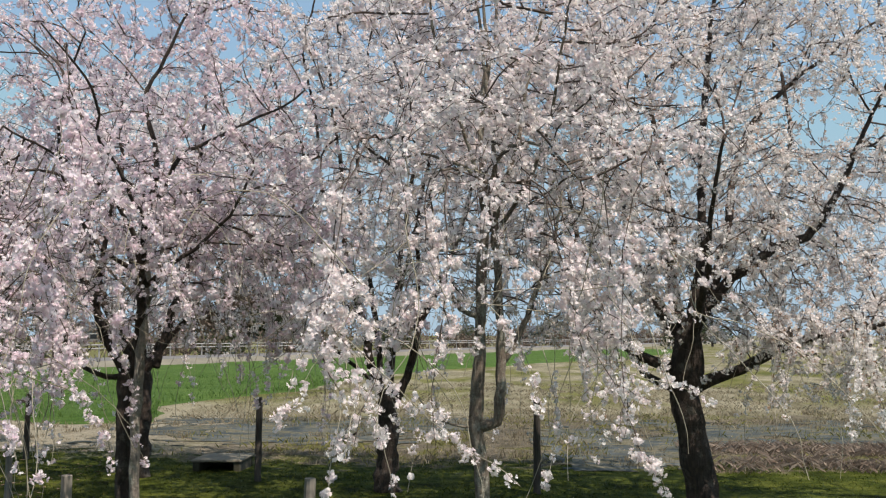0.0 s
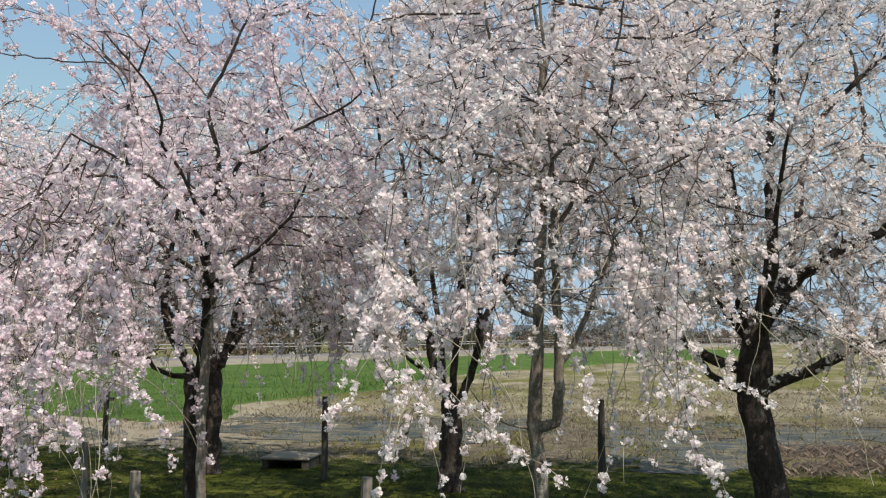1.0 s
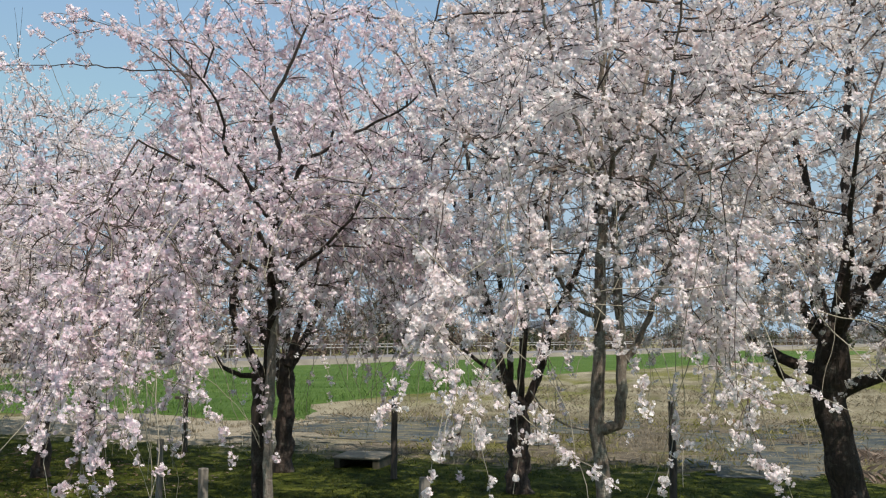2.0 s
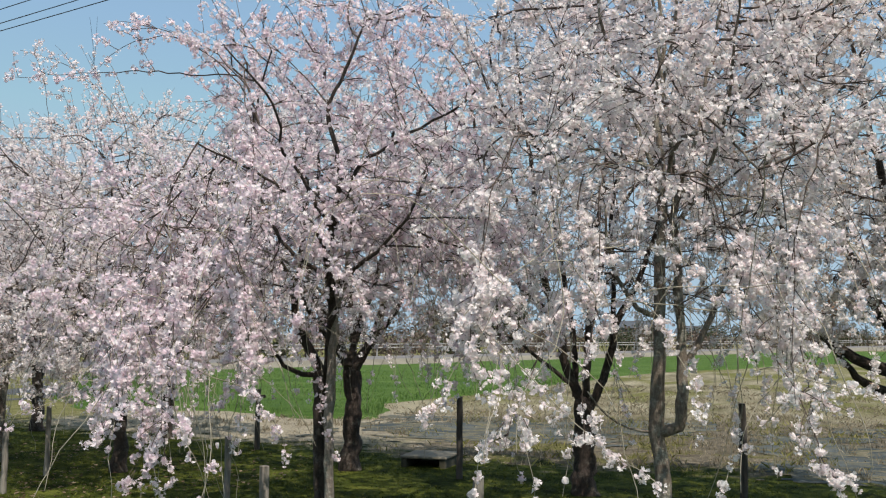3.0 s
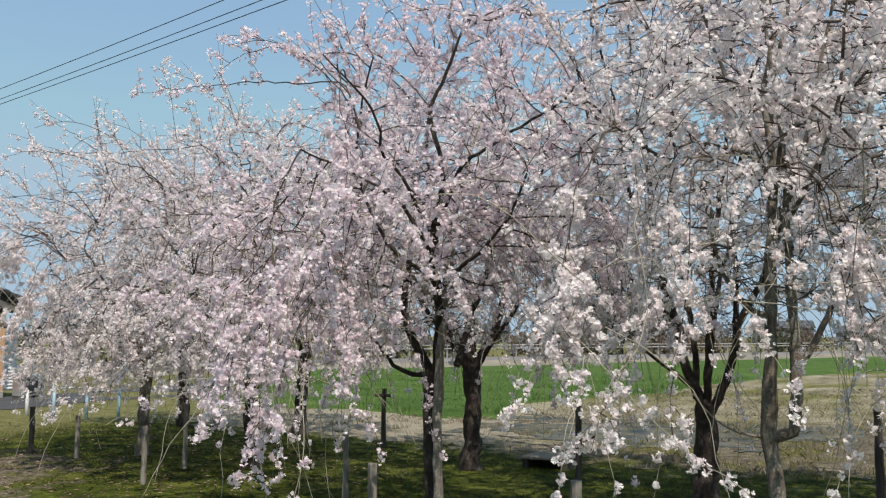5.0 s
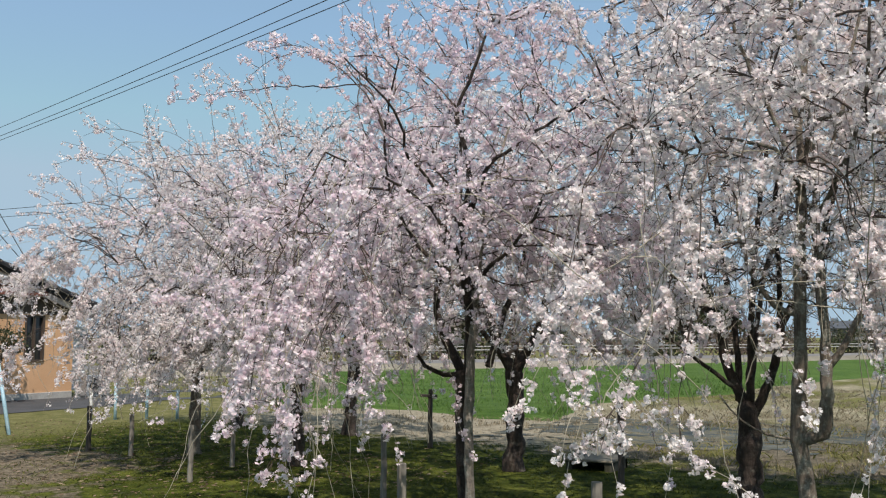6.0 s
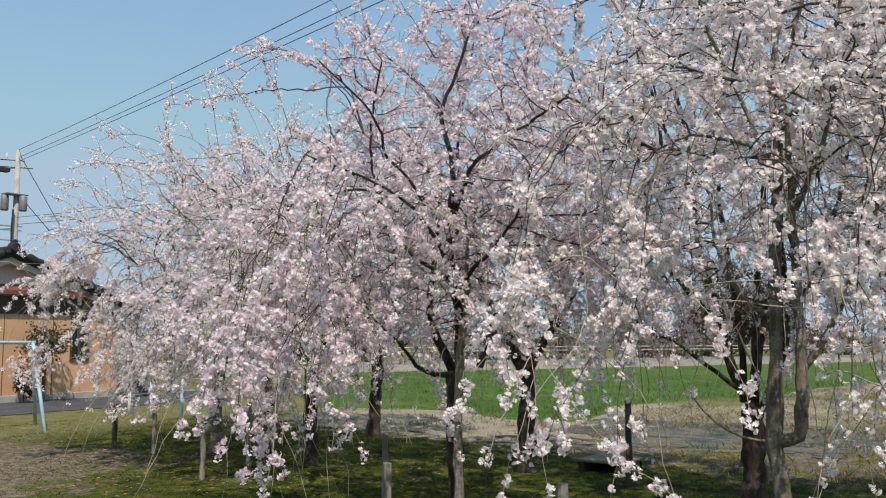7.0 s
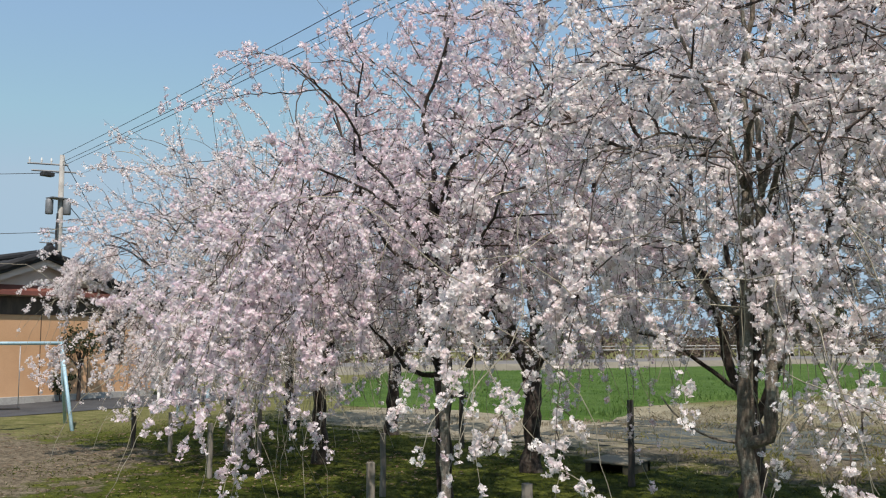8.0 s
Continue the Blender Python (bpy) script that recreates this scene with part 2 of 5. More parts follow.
def field_material():
    mat, nt, bsdf = fresh("crop_field", 0.9)
    bsdf.inputs["Specular IOR Level"].default_value = 0.1
    pos = nt.nodes.new("ShaderNodeNewGeometry").outputs["Position"]
    rows = noise_node(nt, 4.5, 4, vector=pos, stretch=(0.2, 2.0, 1))
    spot = noise_node(nt, 0.5, 4, vector=pos)
    color = ramp_node(nt, rows, ((0.3, (0.05, 0.10, 0.02)), (0.55, (0.085, 0.155, 0.034)), (0.75, (0.13, 0.20, 0.055))))
    spots = ramp_node(nt, spot, ((0.35, (0.75, 0.8, 0.7)), (0.65, (1.15, 1.05, 1.1))))
    nt.links.new(mixed(nt, color, spots, 1.0, "MULTIPLY"), bsdf.inputs["Base Color"])
    bumped(nt, bsdf, noise_node(nt, 14, 4, vector=pos), 1.0, 0.12)
    return mat


def sheet_material():
    """Faded slate sheet, dusty and littered with straw and moss."""
    mat, nt, bsdf = fresh("faded_weed_sheet", 0.9)
    bsdf.inputs["Specular IOR Level"].default_value = 0.1
    pos = nt.nodes.new("ShaderNodeNewGeometry").outputs["Position"]
    color = ramp_node(nt, noise_node(nt, 1.4, 5, vector=pos), ((0.32, (0.028, 0.04, 0.045)), (0.5, (0.060, 0.073, 0.075)), (0.68, (0.11, 0.125, 0.125))))
    straw = ramp_node(nt, noise_node(nt, 9, 4, vector=pos), ((0.3, (0.09, 0.085, 0.04)), (0.7, (0.22, 0.19, 0.13))))
    cover = ramp_node(nt, noise_node(nt, 2.6, 6, 0.72, vector=pos, stretch=(0.6, 1.3, 1)), ((0.46, (0, 0, 0)), (0.58, (0.92, 0.92, 0.92))))
    color = mixed(nt, color, straw, cover)
    nt.links.new(mixed(nt, color, ramp_node(nt, noise_node(nt, 30, 4, vector=pos), ((0.3, (0.6, 0.6, 0.6)), (0.7, (1.2, 1.2, 1.2)))), 0.8, "MULTIPLY"), bsdf.inputs["Base Color"])
    bumped(nt, bsdf, noise_node(nt, 14, 4, vector=pos), 0.8, 0.03)
    return mat


SHEET = sheet_material()
GROUND = ground_material()
FIELD = field_material()


# ---- mesh helpers ----
class Shape:
    """Vertices and faces that become one mesh."""

    def __init__(self):
        self.v, self.f = [], []

    def add(self, verts, faces):
        n = len(self.v)
        self.v.extend(tuple(p) for p in verts)
        self.f.extend(tuple(i + n for i in f) for f in faces)
        return self

    def box(self, lo, hi, m=None):
        (a, b, c), (d, e, g) = lo, hi
        pts = [Vector(p) for p in ((a, b, c), (d, b, c), (d, e, c), (a, e, c), (a, b, g), (d, b, g), (d, e, g), (a, e, g))]
        if m:
            pts = [m @ p for p in pts]
        return self.add(pts, ((3, 2, 1, 0), (4, 5, 6, 7), (0, 1, 5, 4), (1, 2, 6, 5), (2, 3, 7, 6), (3, 0, 4, 7)))

    def tube(self, pts, radii, sides=8, caps=True, wobble=0.0):
        pts = [Vector(p) for p in pts]
        n = len(pts)
        ref = Vector((0.31, 0.87, 0.38))
        rings = []
        for i, p in enumerate(pts):
            d = (pts[min(i + 1, n - 1)] - pts[max(i - 1, 0)]).normalized()
            u = (ref - d * ref.dot(d)).normalized()
            ref = u
            w = d.cross(u)
            for k in range(sides):
                a = 2 * math.pi * k / sides
                r = radii[i]
                if wobble:
                    r *= 1 + wobble * noise.noise(Vector((p.x * 3 + math.cos(a), p.y * 3 + math.sin(a), p.z * 4)))
                rings.append(p + (u * math.cos(a) + w * math.sin(a)) * r)
        faces = []
        for i in range(n - 1):
            for k in range(sides):
                a, b = i * sides + k, i * sides + (k + 1) % sides
                faces.append((a, b, b + sides, a + sides))
        if caps:
            faces.append(tuple(range(sides - 1, -1, -1)))
            faces.append(tuple((n - 1) * sides + k for k in range(sides)))
        return self.add(rings, faces)

    def mesh(self, name, material, smooth=False):
        me = bpy.data.meshes.new(name)
        me.from_pydata(self.v, [], self.f)
        me.materials.append(material)
        if smooth:
            me.polygons.foreach_set("use_smooth", [True] * len(me.polygons))
        me.update()
        return me


def bevelled(shape, name, material, width=0.008):
    me = shape.mesh(name, material)
    bm = bmesh.new()
    bm.from_mesh(me)
    bmesh.ops.bevel(bm, geom=bm.edges[:], offset=width, segments=1, affect="EDGES", profile=0.5)
    bm.to_mesh(me)
    bm.free()
    return me


def part(name, data, parent, label="", kind=""):
    ob = new(name, data)
    ob.parent = parent
    return tagged(ob, label, kind=kind)


def empty(name, label, category, group="", kind="", at=(0, 0, 0)):
    ob = new(name)
    ob.location = at
    return tagged(ob, label, category, group, kind)


def triangles(name, verts, tris, material):
    """A mesh of many triangles from arrays."""
    me = bpy.data.meshes.new(name)
    nv, nf = len(verts), len(tris)
    me.vertices.add(nv)
    me.vertices.foreach_set("co", np.ascontiguousarray(verts, dtype=np.float32).ravel())
    me.loops.add(nf * 3)
    me.loops.foreach_set("vertex_index", np.ascontiguousarray(tris, dtype=np.int32).ravel())
    me.polygons.add(nf)
    me.polygons.foreach_set("loop_start", np.arange(0, nf * 3, 3, dtype=np.int32))
    me.polygons.foreach_set("loop_total", np.full(nf, 3, dtype=np.int32))
    me.materials.append(material)
    me.update(calc_edges=True)
    return me


def thin_tubes(name, lines, material):
    """Three-sided tubes along many polylines with their radii, as one mesh."""
    verts, tris, n = [], [], 0
    for pts, radii in lines:
        p = np.asarray(pts, dtype=float)
        d = np.gradient(p, axis=0)
        d /= np.linalg.norm(d, axis=1, keepdims=True) + 1e-9
        u = np.cross(d, (0.37, 0.81, 0.45))
        u /= np.linalg.norm(u, axis=1, keepdims=True) + 1e-9
        w = np.cross(d, u)
        r = np.asarray(radii)[:, None]
        ring = np.stack([p + r * (math.cos(a) * u + math.sin(a) * w) for a in (0.0, 2.094, 4.189)], 1).reshape(-1, 3)
        k = len(p)
        base = (np.arange(k - 1) * 3)[:, None]
        quad = []
        for i in range(3):
            j = (i + 1) % 3
            quad.append(np.concatenate([base + i, base + j, base + j + 3], 1))
            quad.append(np.concatenate([base + i, base + j + 3, base + i + 3], 1))
        verts.append(ring)
        tris.append(np.concatenate(quad) + n)
        n += k * 3
    return triangles(name, np.concatenate(verts), np.concatenate(tris), material)


def turned(rng, n):
    """n random turns, as right, up and ahead."""
    a = rng.normal(size=(n, 3))
    a /= np.linalg.norm(a, axis=1, keepdims=True)
    b = np.cross(a, rng.normal(size=(n, 3)))
    b /= np.linalg.norm(b, axis=1, keepdims=True)
    return a, b, np.cross(a, b)


def flowers(name, centers, outward, size, material, rng, petals=5):
    """Cups of a few petals, one island each, opening along outward."""
    n = len(centers)
    z = outward / (np.linalg.norm(outward, axis=1, keepdims=True) + 1e-9)
    x = np.cross(z, rng.normal(size=(n, 3)))
    x /= np.linalg.norm(x, axis=1, keepdims=True) + 1e-9
    y = np.cross(z, x)
    r = size * rng.uniform(0.72, 1.25, (n, 1))
    half = 0.53 * 5 / petals
    size_of = 1 + 2 * petals
    verts = np.empty((n, size_of, 3))
    verts[:, 0] = centers - z * r * 0.35
    for k in range(petals):
        for s, off in ((0, -half), (1, half)):
            a = 2 * math.pi * k / petals + off + rng.normal(0, 0.12, (n, 1))
            lift = rng.uniform(-0.15, 0.55, (n, 1))
            verts[:, 1 + 2 * k + s] = centers + r * (np.cos(a) * x + np.sin(a) * y) + z * r * lift
    fan = np.array([(0, 1 + 2 * k, 2 + 2 * k) for k in range(petals)])
    tris = (fan[None] + (np.arange(n) * size_of)[:, None, None]).reshape(-1, 3)
    return triangles(name, verts.reshape(-1, 3), tris, material)


def blades(name, roots, heights, width, lean, material, rng):
    """Bent grass blades of two triangles."""
    n = len(roots)
    a = rng.uniform(0, 2 * math.pi, n)
    side = np.stack([np.cos(a), np.sin(a), np.zeros(n)], 1) * (width * rng.uniform(0.6, 1.4, n))[:, None]
    tilt = rng.normal(0, lean, (n, 2)) * heights[:, None]
    top = roots + np.concatenate([tilt, heights[:, None]], 1)
    mid = roots + np.concatenate([tilt * 0.35, heights[:, None] * 0.6], 1)
    verts = np.stack([roots - side, roots + side, mid + side * 0.7, top], 1).reshape(-1, 3)
    tris = (np.array([(0, 1, 2), (0, 2, 3)])[None] + (np.arange(n) * 4)[:, None, None]).reshape(-1, 3)
    return triangles(name, verts, tris, material)


# ---- ground, field, road ----
def relief(x, y):
    z = 0.05 * noise.noise(Vector((x * 0.35, y * 0.35, 0))) + 0.02 * noise.noise(Vector((x * 1.7, y * 1.7, 3)))
    fade = max(0.0, min(1.0, 1.2 - math.hypot(x + 3, y - 10) / 60))
    return z * fade


def build_ground():
    xs = np.concatenate([[-2500, -900, -400, -200, -110, -70, -50, -40], np.arange(-32, 20.1, 0.4), [24, 30, 40, 60, 100, 200, 400, 900, 2500]])
    ys = np.concatenate([[-600, -120, -40, -15], np.arange(-6, 30.1, 0.4), np.arange(32, 60, 3), [64, 72, 84, 100, 130, 180, 260, 400, 700, 1200, 3000]])
    s = Shape()
    s.v = [(x, y, relief(x, y)) for y in ys for x in xs]
    w = len(xs)
    s.f = [(j * w + i, j * w + i + 1, (j + 1) * w + i + 1, (j + 1) * w + i) for j in range(len(ys) - 1) for i in range(w - 1)]
    tagged(new("ground", s.mesh("ground", GROUND, True)), "shaded green turf giving way to dry straw-coloured meadow", "ground", kind="structure")


def road_edge(y):
    return -20 + (y - 51) * 0.478


def field_right(y):
    return float(np.interp(y, (17.4, 18.6, 20.5, 23, 25, 29, 32, 40, 47, 52, 60, 70, 120), (-5.4, -5.3, -6.0, -6.8, -6.1, -4.6, -4.2, -3.2, -1.4, 2.0, 5.5, 12.0, 30.0)))


def field_left(y):
    return max(-14 - (y - 18) * 0.75, road_edge(y) + 1.5)


def build_field():
    s = Shape()
    ys = np.concatenate([np.arange(18.2, 40, 0.4), np.arange(40, 112, 2.0)])
    cols = 60
    for y in ys:
        a, b = field_left(y), field_right(y)
        for i in range(cols):
            u = i / (cols - 1)
            edge = min(1.0, min(u, 1 - u) * 12, (y - 18.2) * 1.2)
            x = a + (b - a) * u + 0.5 * noise.noise(Vector((y * 0.5, i * 0.4, 9))) * (1 if i in (0, cols - 1) else 0.2)
            yy = y + 0.7 * noise.noise(Vector((x * 0.4, 5, 1))) + 0.18 * min(8.0, max(0.0, -8 - x)) * max(0.0, 1 - (y - 18.2) / 8)
            s.v.append((x, yy, -0.03 + edge * (0.17 + 0.05 * noise.noise(Vector((x * 0.8, yy * 1.4, 0))))))
    s.f = [(j * cols + i, j * cols + i + 1, (j + 1) * cols + i + 1, (j + 1) * cols + i) for j in range(len(ys) - 1) for i in range(cols - 1)]
    tagged(new("crop_field", s.mesh("crop_field", FIELD, True)), "bright green field of young crop beyond the meadow", "field", kind="structure")


ROAD_DIR = Vector((0.431, 0.902, 0)).normalized()
ROAD_SIDE = Vector((-ROAD_DIR.y, ROAD_DIR.x, 0))
ROAD_AT = Vector((-20, 51, 0))


def build_road():
    s = Shape()
    profile = ((-1.4, -0.05), (0.0, 0.36), (0.5, 0.40), (4.2, 0.42), (4.6, 0.38), (6.2, -0.05))
    steps = list(range(-70, 421, 10))
    for q in steps:
        for off, z in profile:
            p = ROAD_AT + ROAD_DIR * q + ROAD_SIDE * off
            s.v.append((p.x, p.y, z))
    k = len(profile)
    s.f = [(j * k + i, (j + 1) * k + i, (j + 1) * k + i + 1, j * k + i + 1) for j in range(len(steps) - 1) for i in range(k - 1)]
    me = s.mesh("road", ROAD_MAT)
    me.materials.append(BANK)
    for face in me.polygons:
        face.material_index = 1 if face.index % (k - 1) in (0, k - 2) else 0
    tagged(new("road", me), "pale grey asphalt road on a low bank", "road", kind="structure")


def build_guard_rail():
    rail = empty("guard_rail", "white pipe guard rail along the far side of the road", "guard rail")
    for z in (0.98, 1.2):
        a, b = (ROAD_AT + ROAD_DIR * q + ROAD_SIDE * 4.4 + Vector((0, 0, z)) for q in (-60, 300))
        part("rail_pipe", Shape().tube((a, (a + b) / 2, b), (0.036, 0.036, 0.036), 6).mesh("rail_pipe", RAIL_PAINT), rail)
    post = Shape().box((-0.04, -0.04, 0.36), (0.04, 0.04, 1.22)).mesh("post", RAIL_PAINT)
    for q in range(-60, 300, 3):
        p = part("post", post, rail)
        p.location = ROAD_AT + ROAD_DIR * q + ROAD_SIDE * 4.48


build_ground()
build_field()
build_road()
build_guard_rail()


def build_sheet(name, cx, cy, lx, ly, seed):
    """A torn weed sheet lying on the meadow, with a ragged outline and folds."""
    s = Shape()
    nx, ny = 72, 56
    keep = {}
    for j in range(ny):
        for i in range(nx):
            x = cx + lx * (i / (nx - 1) - 0.5)
            y = cy + ly * (j / (ny - 1) - 0.5)
            e = min(i, nx - 1 - i) / nx * 2.6 + 0.12
            g = min(j, ny - 1 - j) / ny * 2.6 + 0.12
            v = noise.noise(Vector((x * 0.55 + seed, y * 0.8, seed)))
            v2 = noise.noise(Vector((x * 1.9, y * 2.6 + seed, seed)))
            if min(e, g) * 0.6 + v * 0.7 + v2 * 0.4 + 0.35 * noise.noise(Vector((x * 5.0, y * 5.0, seed))) > 0.13:
                keep[i, j] = len(s.v)
                s.v.append((x, y, relief(x, y) + 0.008 + 0.004 * noise.noise(Vector((x * 1.3, y * 1.9, 2 + seed)))))
    for (i, j) in keep:
        quad = ((i, j), (i + 1, j), (i + 1, j + 1), (i, j + 1))
        if all(q in keep for q in quad):
            s.f.append(tuple(keep[q] for q in quad))
    me = s.mesh(name, SHEET, True)
    ob = tagged(new(name, me), "torn blue-grey weed sheet lying on dry meadow", "ground sheet", "sheets on the meadow")
    mod = ob.modifiers.new("thickness", "SOLIDIFY")
    mod.thickness = 0.006


for cx, cy, lx, ly, seed in ((-2.7, 17.6, 5.8, 5.6, 1.0), (0.2, 18.6, 2.6, 3.0, 2.0), (3.3, 15.6, 2.4, 6.4, 4.0), (6.4, 17.0, 5.6, 5.6, 5.0), (10.6, 17.6, 4.0, 3.6, 7.0)):
    build_sheet("weed_sheet", cx, cy, lx, ly, seed)

path = Shape()
for k in range(24):
    y = 4 + k * 1.1
    path.v += [(-17.3 + 0.25 * noise.noise(Vector((y, 0, 0))), y, relief(-17.3, y) + 0.012), (-21.0, y, relief(-21, y) + 0.03)]
path.f = [(2 * k, 2 * k + 2, 2 * k + 3, 2 * k + 1) for k in range(23)]
tagged(new("pavement", path.mesh("pavement", ASPHALT)), "dark asphalt strip along the house wall", "pavement", kind="structure")


# ---- cherry trees ----
def bend(rng, start, way, length, steps, pull, jitter):
    """A line that wanders and is drawn up (pull > 0) or droops (pull < 0) more and more towards its end."""
    p, d = np.array(start, float), np.array(way, float)
    d /= np.linalg.norm(d)
    pts = [p.copy()]
    step = length / steps
    for i in range(steps):
        d = d + rng.normal(0, jitter, 3)
        d[2] += pull * step * (0.4 + 1.6 * i / steps)
        d /= np.linalg.norm(d)
        p = p + d * step
        if p[2] < 0.35:
            break
        pts.append(p.copy())
    return np.array(pts)


def direction(az, el):
    az, el = radians(az), radians(el)
    return np.array([math.cos(az) * math.cos(el), math.sin(az) * math.cos(el), math.sin(el)])


def along(pts, u):
    k = u * (len(pts) - 1)
    i = min(int(k), len(pts) - 2)
    return pts[i] + (pts[i + 1] - pts[i]) * (k - i), pts[i + 1] - pts[i]


def sideways(rng, way, spread, rise):
    way = way / (np.linalg.norm(way) + 1e-9)
    out = way + rng.normal(0, spread, 3)
    out[2] += rise
    return out / np.linalg.norm(out)


def flowing(rng, knots, gap=0.09, jitter=0.010):
    """A smooth line through a few knots, with the small kinks of grown wood."""
    k = np.asarray(knots, float)
    k = np.concatenate([[2 * k[0] - k[1]], k, [2 * k[-1] - k[-2]]])
    out = []
    for a, b, c, d in zip(k[:-3], k[1:-2], k[2:-1], k[3:]):
        n = max(2, int(np.linalg.norm(c - b) / gap))
        for u in np.arange(n) / n:
            out.append(0.5 * (2 * b + (c - a) * u + (2 * a - 5 * b + 4 * c - d) * u ** 2 + (3 * b - a - 3 * c + d) * u ** 3))
    out = np.array(out + [k[-2]])
    out[2:] += np.cumsum(rng.normal(0, jitter * 0.5, (len(out) - 2, 3)), axis=0) + rng.normal(0, jitter * 0.5, (len(out) - 2, 3))
    return out


def colonise(rng, seeds, goals, step=0.10, reach=1.0, kill=0.17, rise=0.1, rounds=70):
    """Branches that grow from seed points towards goals until they fill the crown. Returns places and parents."""
    place = [Vector(p) for p in seeds]
    parent = [-1] * len(place)
    heading = [Vector((0, 0, 1)) for _ in place]
    born = [0] * len(place)
    goals = [Vector(g) for g in goals]
    for _ in range(rounds):
        tree = kdtree.KDTree(len(place))
        for i, p in enumerate(place):
            tree.insert(p, i)
        tree.balance()
        pull = {}
        for g in goals:
            p, i, d = tree.find(g)
            if d < reach and born[i] < 3:
                pull[i] = pull.get(i, Vector()) + (g - p) / (d + 1e-6)
        if not pull:
            break
        fresh_tree = kdtree.KDTree(len(pull))
        for k, (i, v) in enumerate(pull.items()):
            way = v.normalized() + heading[i] * 0.55 * (parent[i] >= 0) + Vector((rng.normal(0, 0.16), rng.normal(0, 0.16), rng.normal(0, 0.16) + rise))
            way.normalize()
            born[i] += 1
            place.append(place[i] + way * step)
            parent.append(i)
            heading.append(way)
            born.append(0)
            fresh_tree.insert(place[-1], k)
        fresh_tree.balance()
        goals = [g for g in goals if fresh_tree.find(g)[2] > kill]
    return np.array([tuple(p) for p in place]), parent


def chains(place, parent, tip, most):
    """The grown net as lines from fork to tip, with radii that swell towards the root."""
    n = len(place)
    kids = [[] for _ in range(n)]
    for i, p in enumerate(parent):
        if p >= 0:
            kids[p].append(i)
    size = np.full(n, tip ** 2.4)
    for i in range(n - 1, -1, -1):
        if kids[i]:
            size[i] = sum(size[k] for k in kids[i]) + (0.25 * tip) ** 2.4
    radius = np.minimum(size ** (1 / 2.4), most)
    lines = []
    todo = [(i, k) for i in range(n) if parent[i] < 0 for k in kids[i]]
    while todo:
        root, k = todo.pop()
        line = [root, k]
        while kids[line[-1]]:
            order = sorted(kids[line[-1]], key=lambda c: -size[c])
            todo += [(line[-1], c) for c in order[1:]]
            line.append(order[0])
        pts = place[line].copy()
        if len(pts) > 3:
            pts[1:-1] = 0.25 * pts[:-2] + 0.5 * pts[1:-1] + 0.25 * pts[2:]
        r = radius[line].copy()
        r[0] = min(r[0], r[1] * 1.15)
        lines.append((pts, r))
    return lines


def crown_goals(rng, masses, density, gaps):
    """Points strewn through ellipsoid masses (x, y, z, rx, ry, rz, weight), with airy gaps between clumps."""
    out = []
    for x, y, z, rx, ry, rz, weight in masses:
        n = int(9.2 * rx * ry * rz * density * weight)
        d = rng.normal(size=(n, 3))
        d *= (rng.uniform(0.15, 1, (n, 1)) ** (1 / 2.6)) / np.linalg.norm(d, axis=1, keepdims=True)
        p = d * (rx, ry, rz) + (x, y, z)
        out += [q for q in p if noise.noise(Vector(q) * 1.1 + Vector((x * 7, y * 5, 0))) > gaps]
    return out


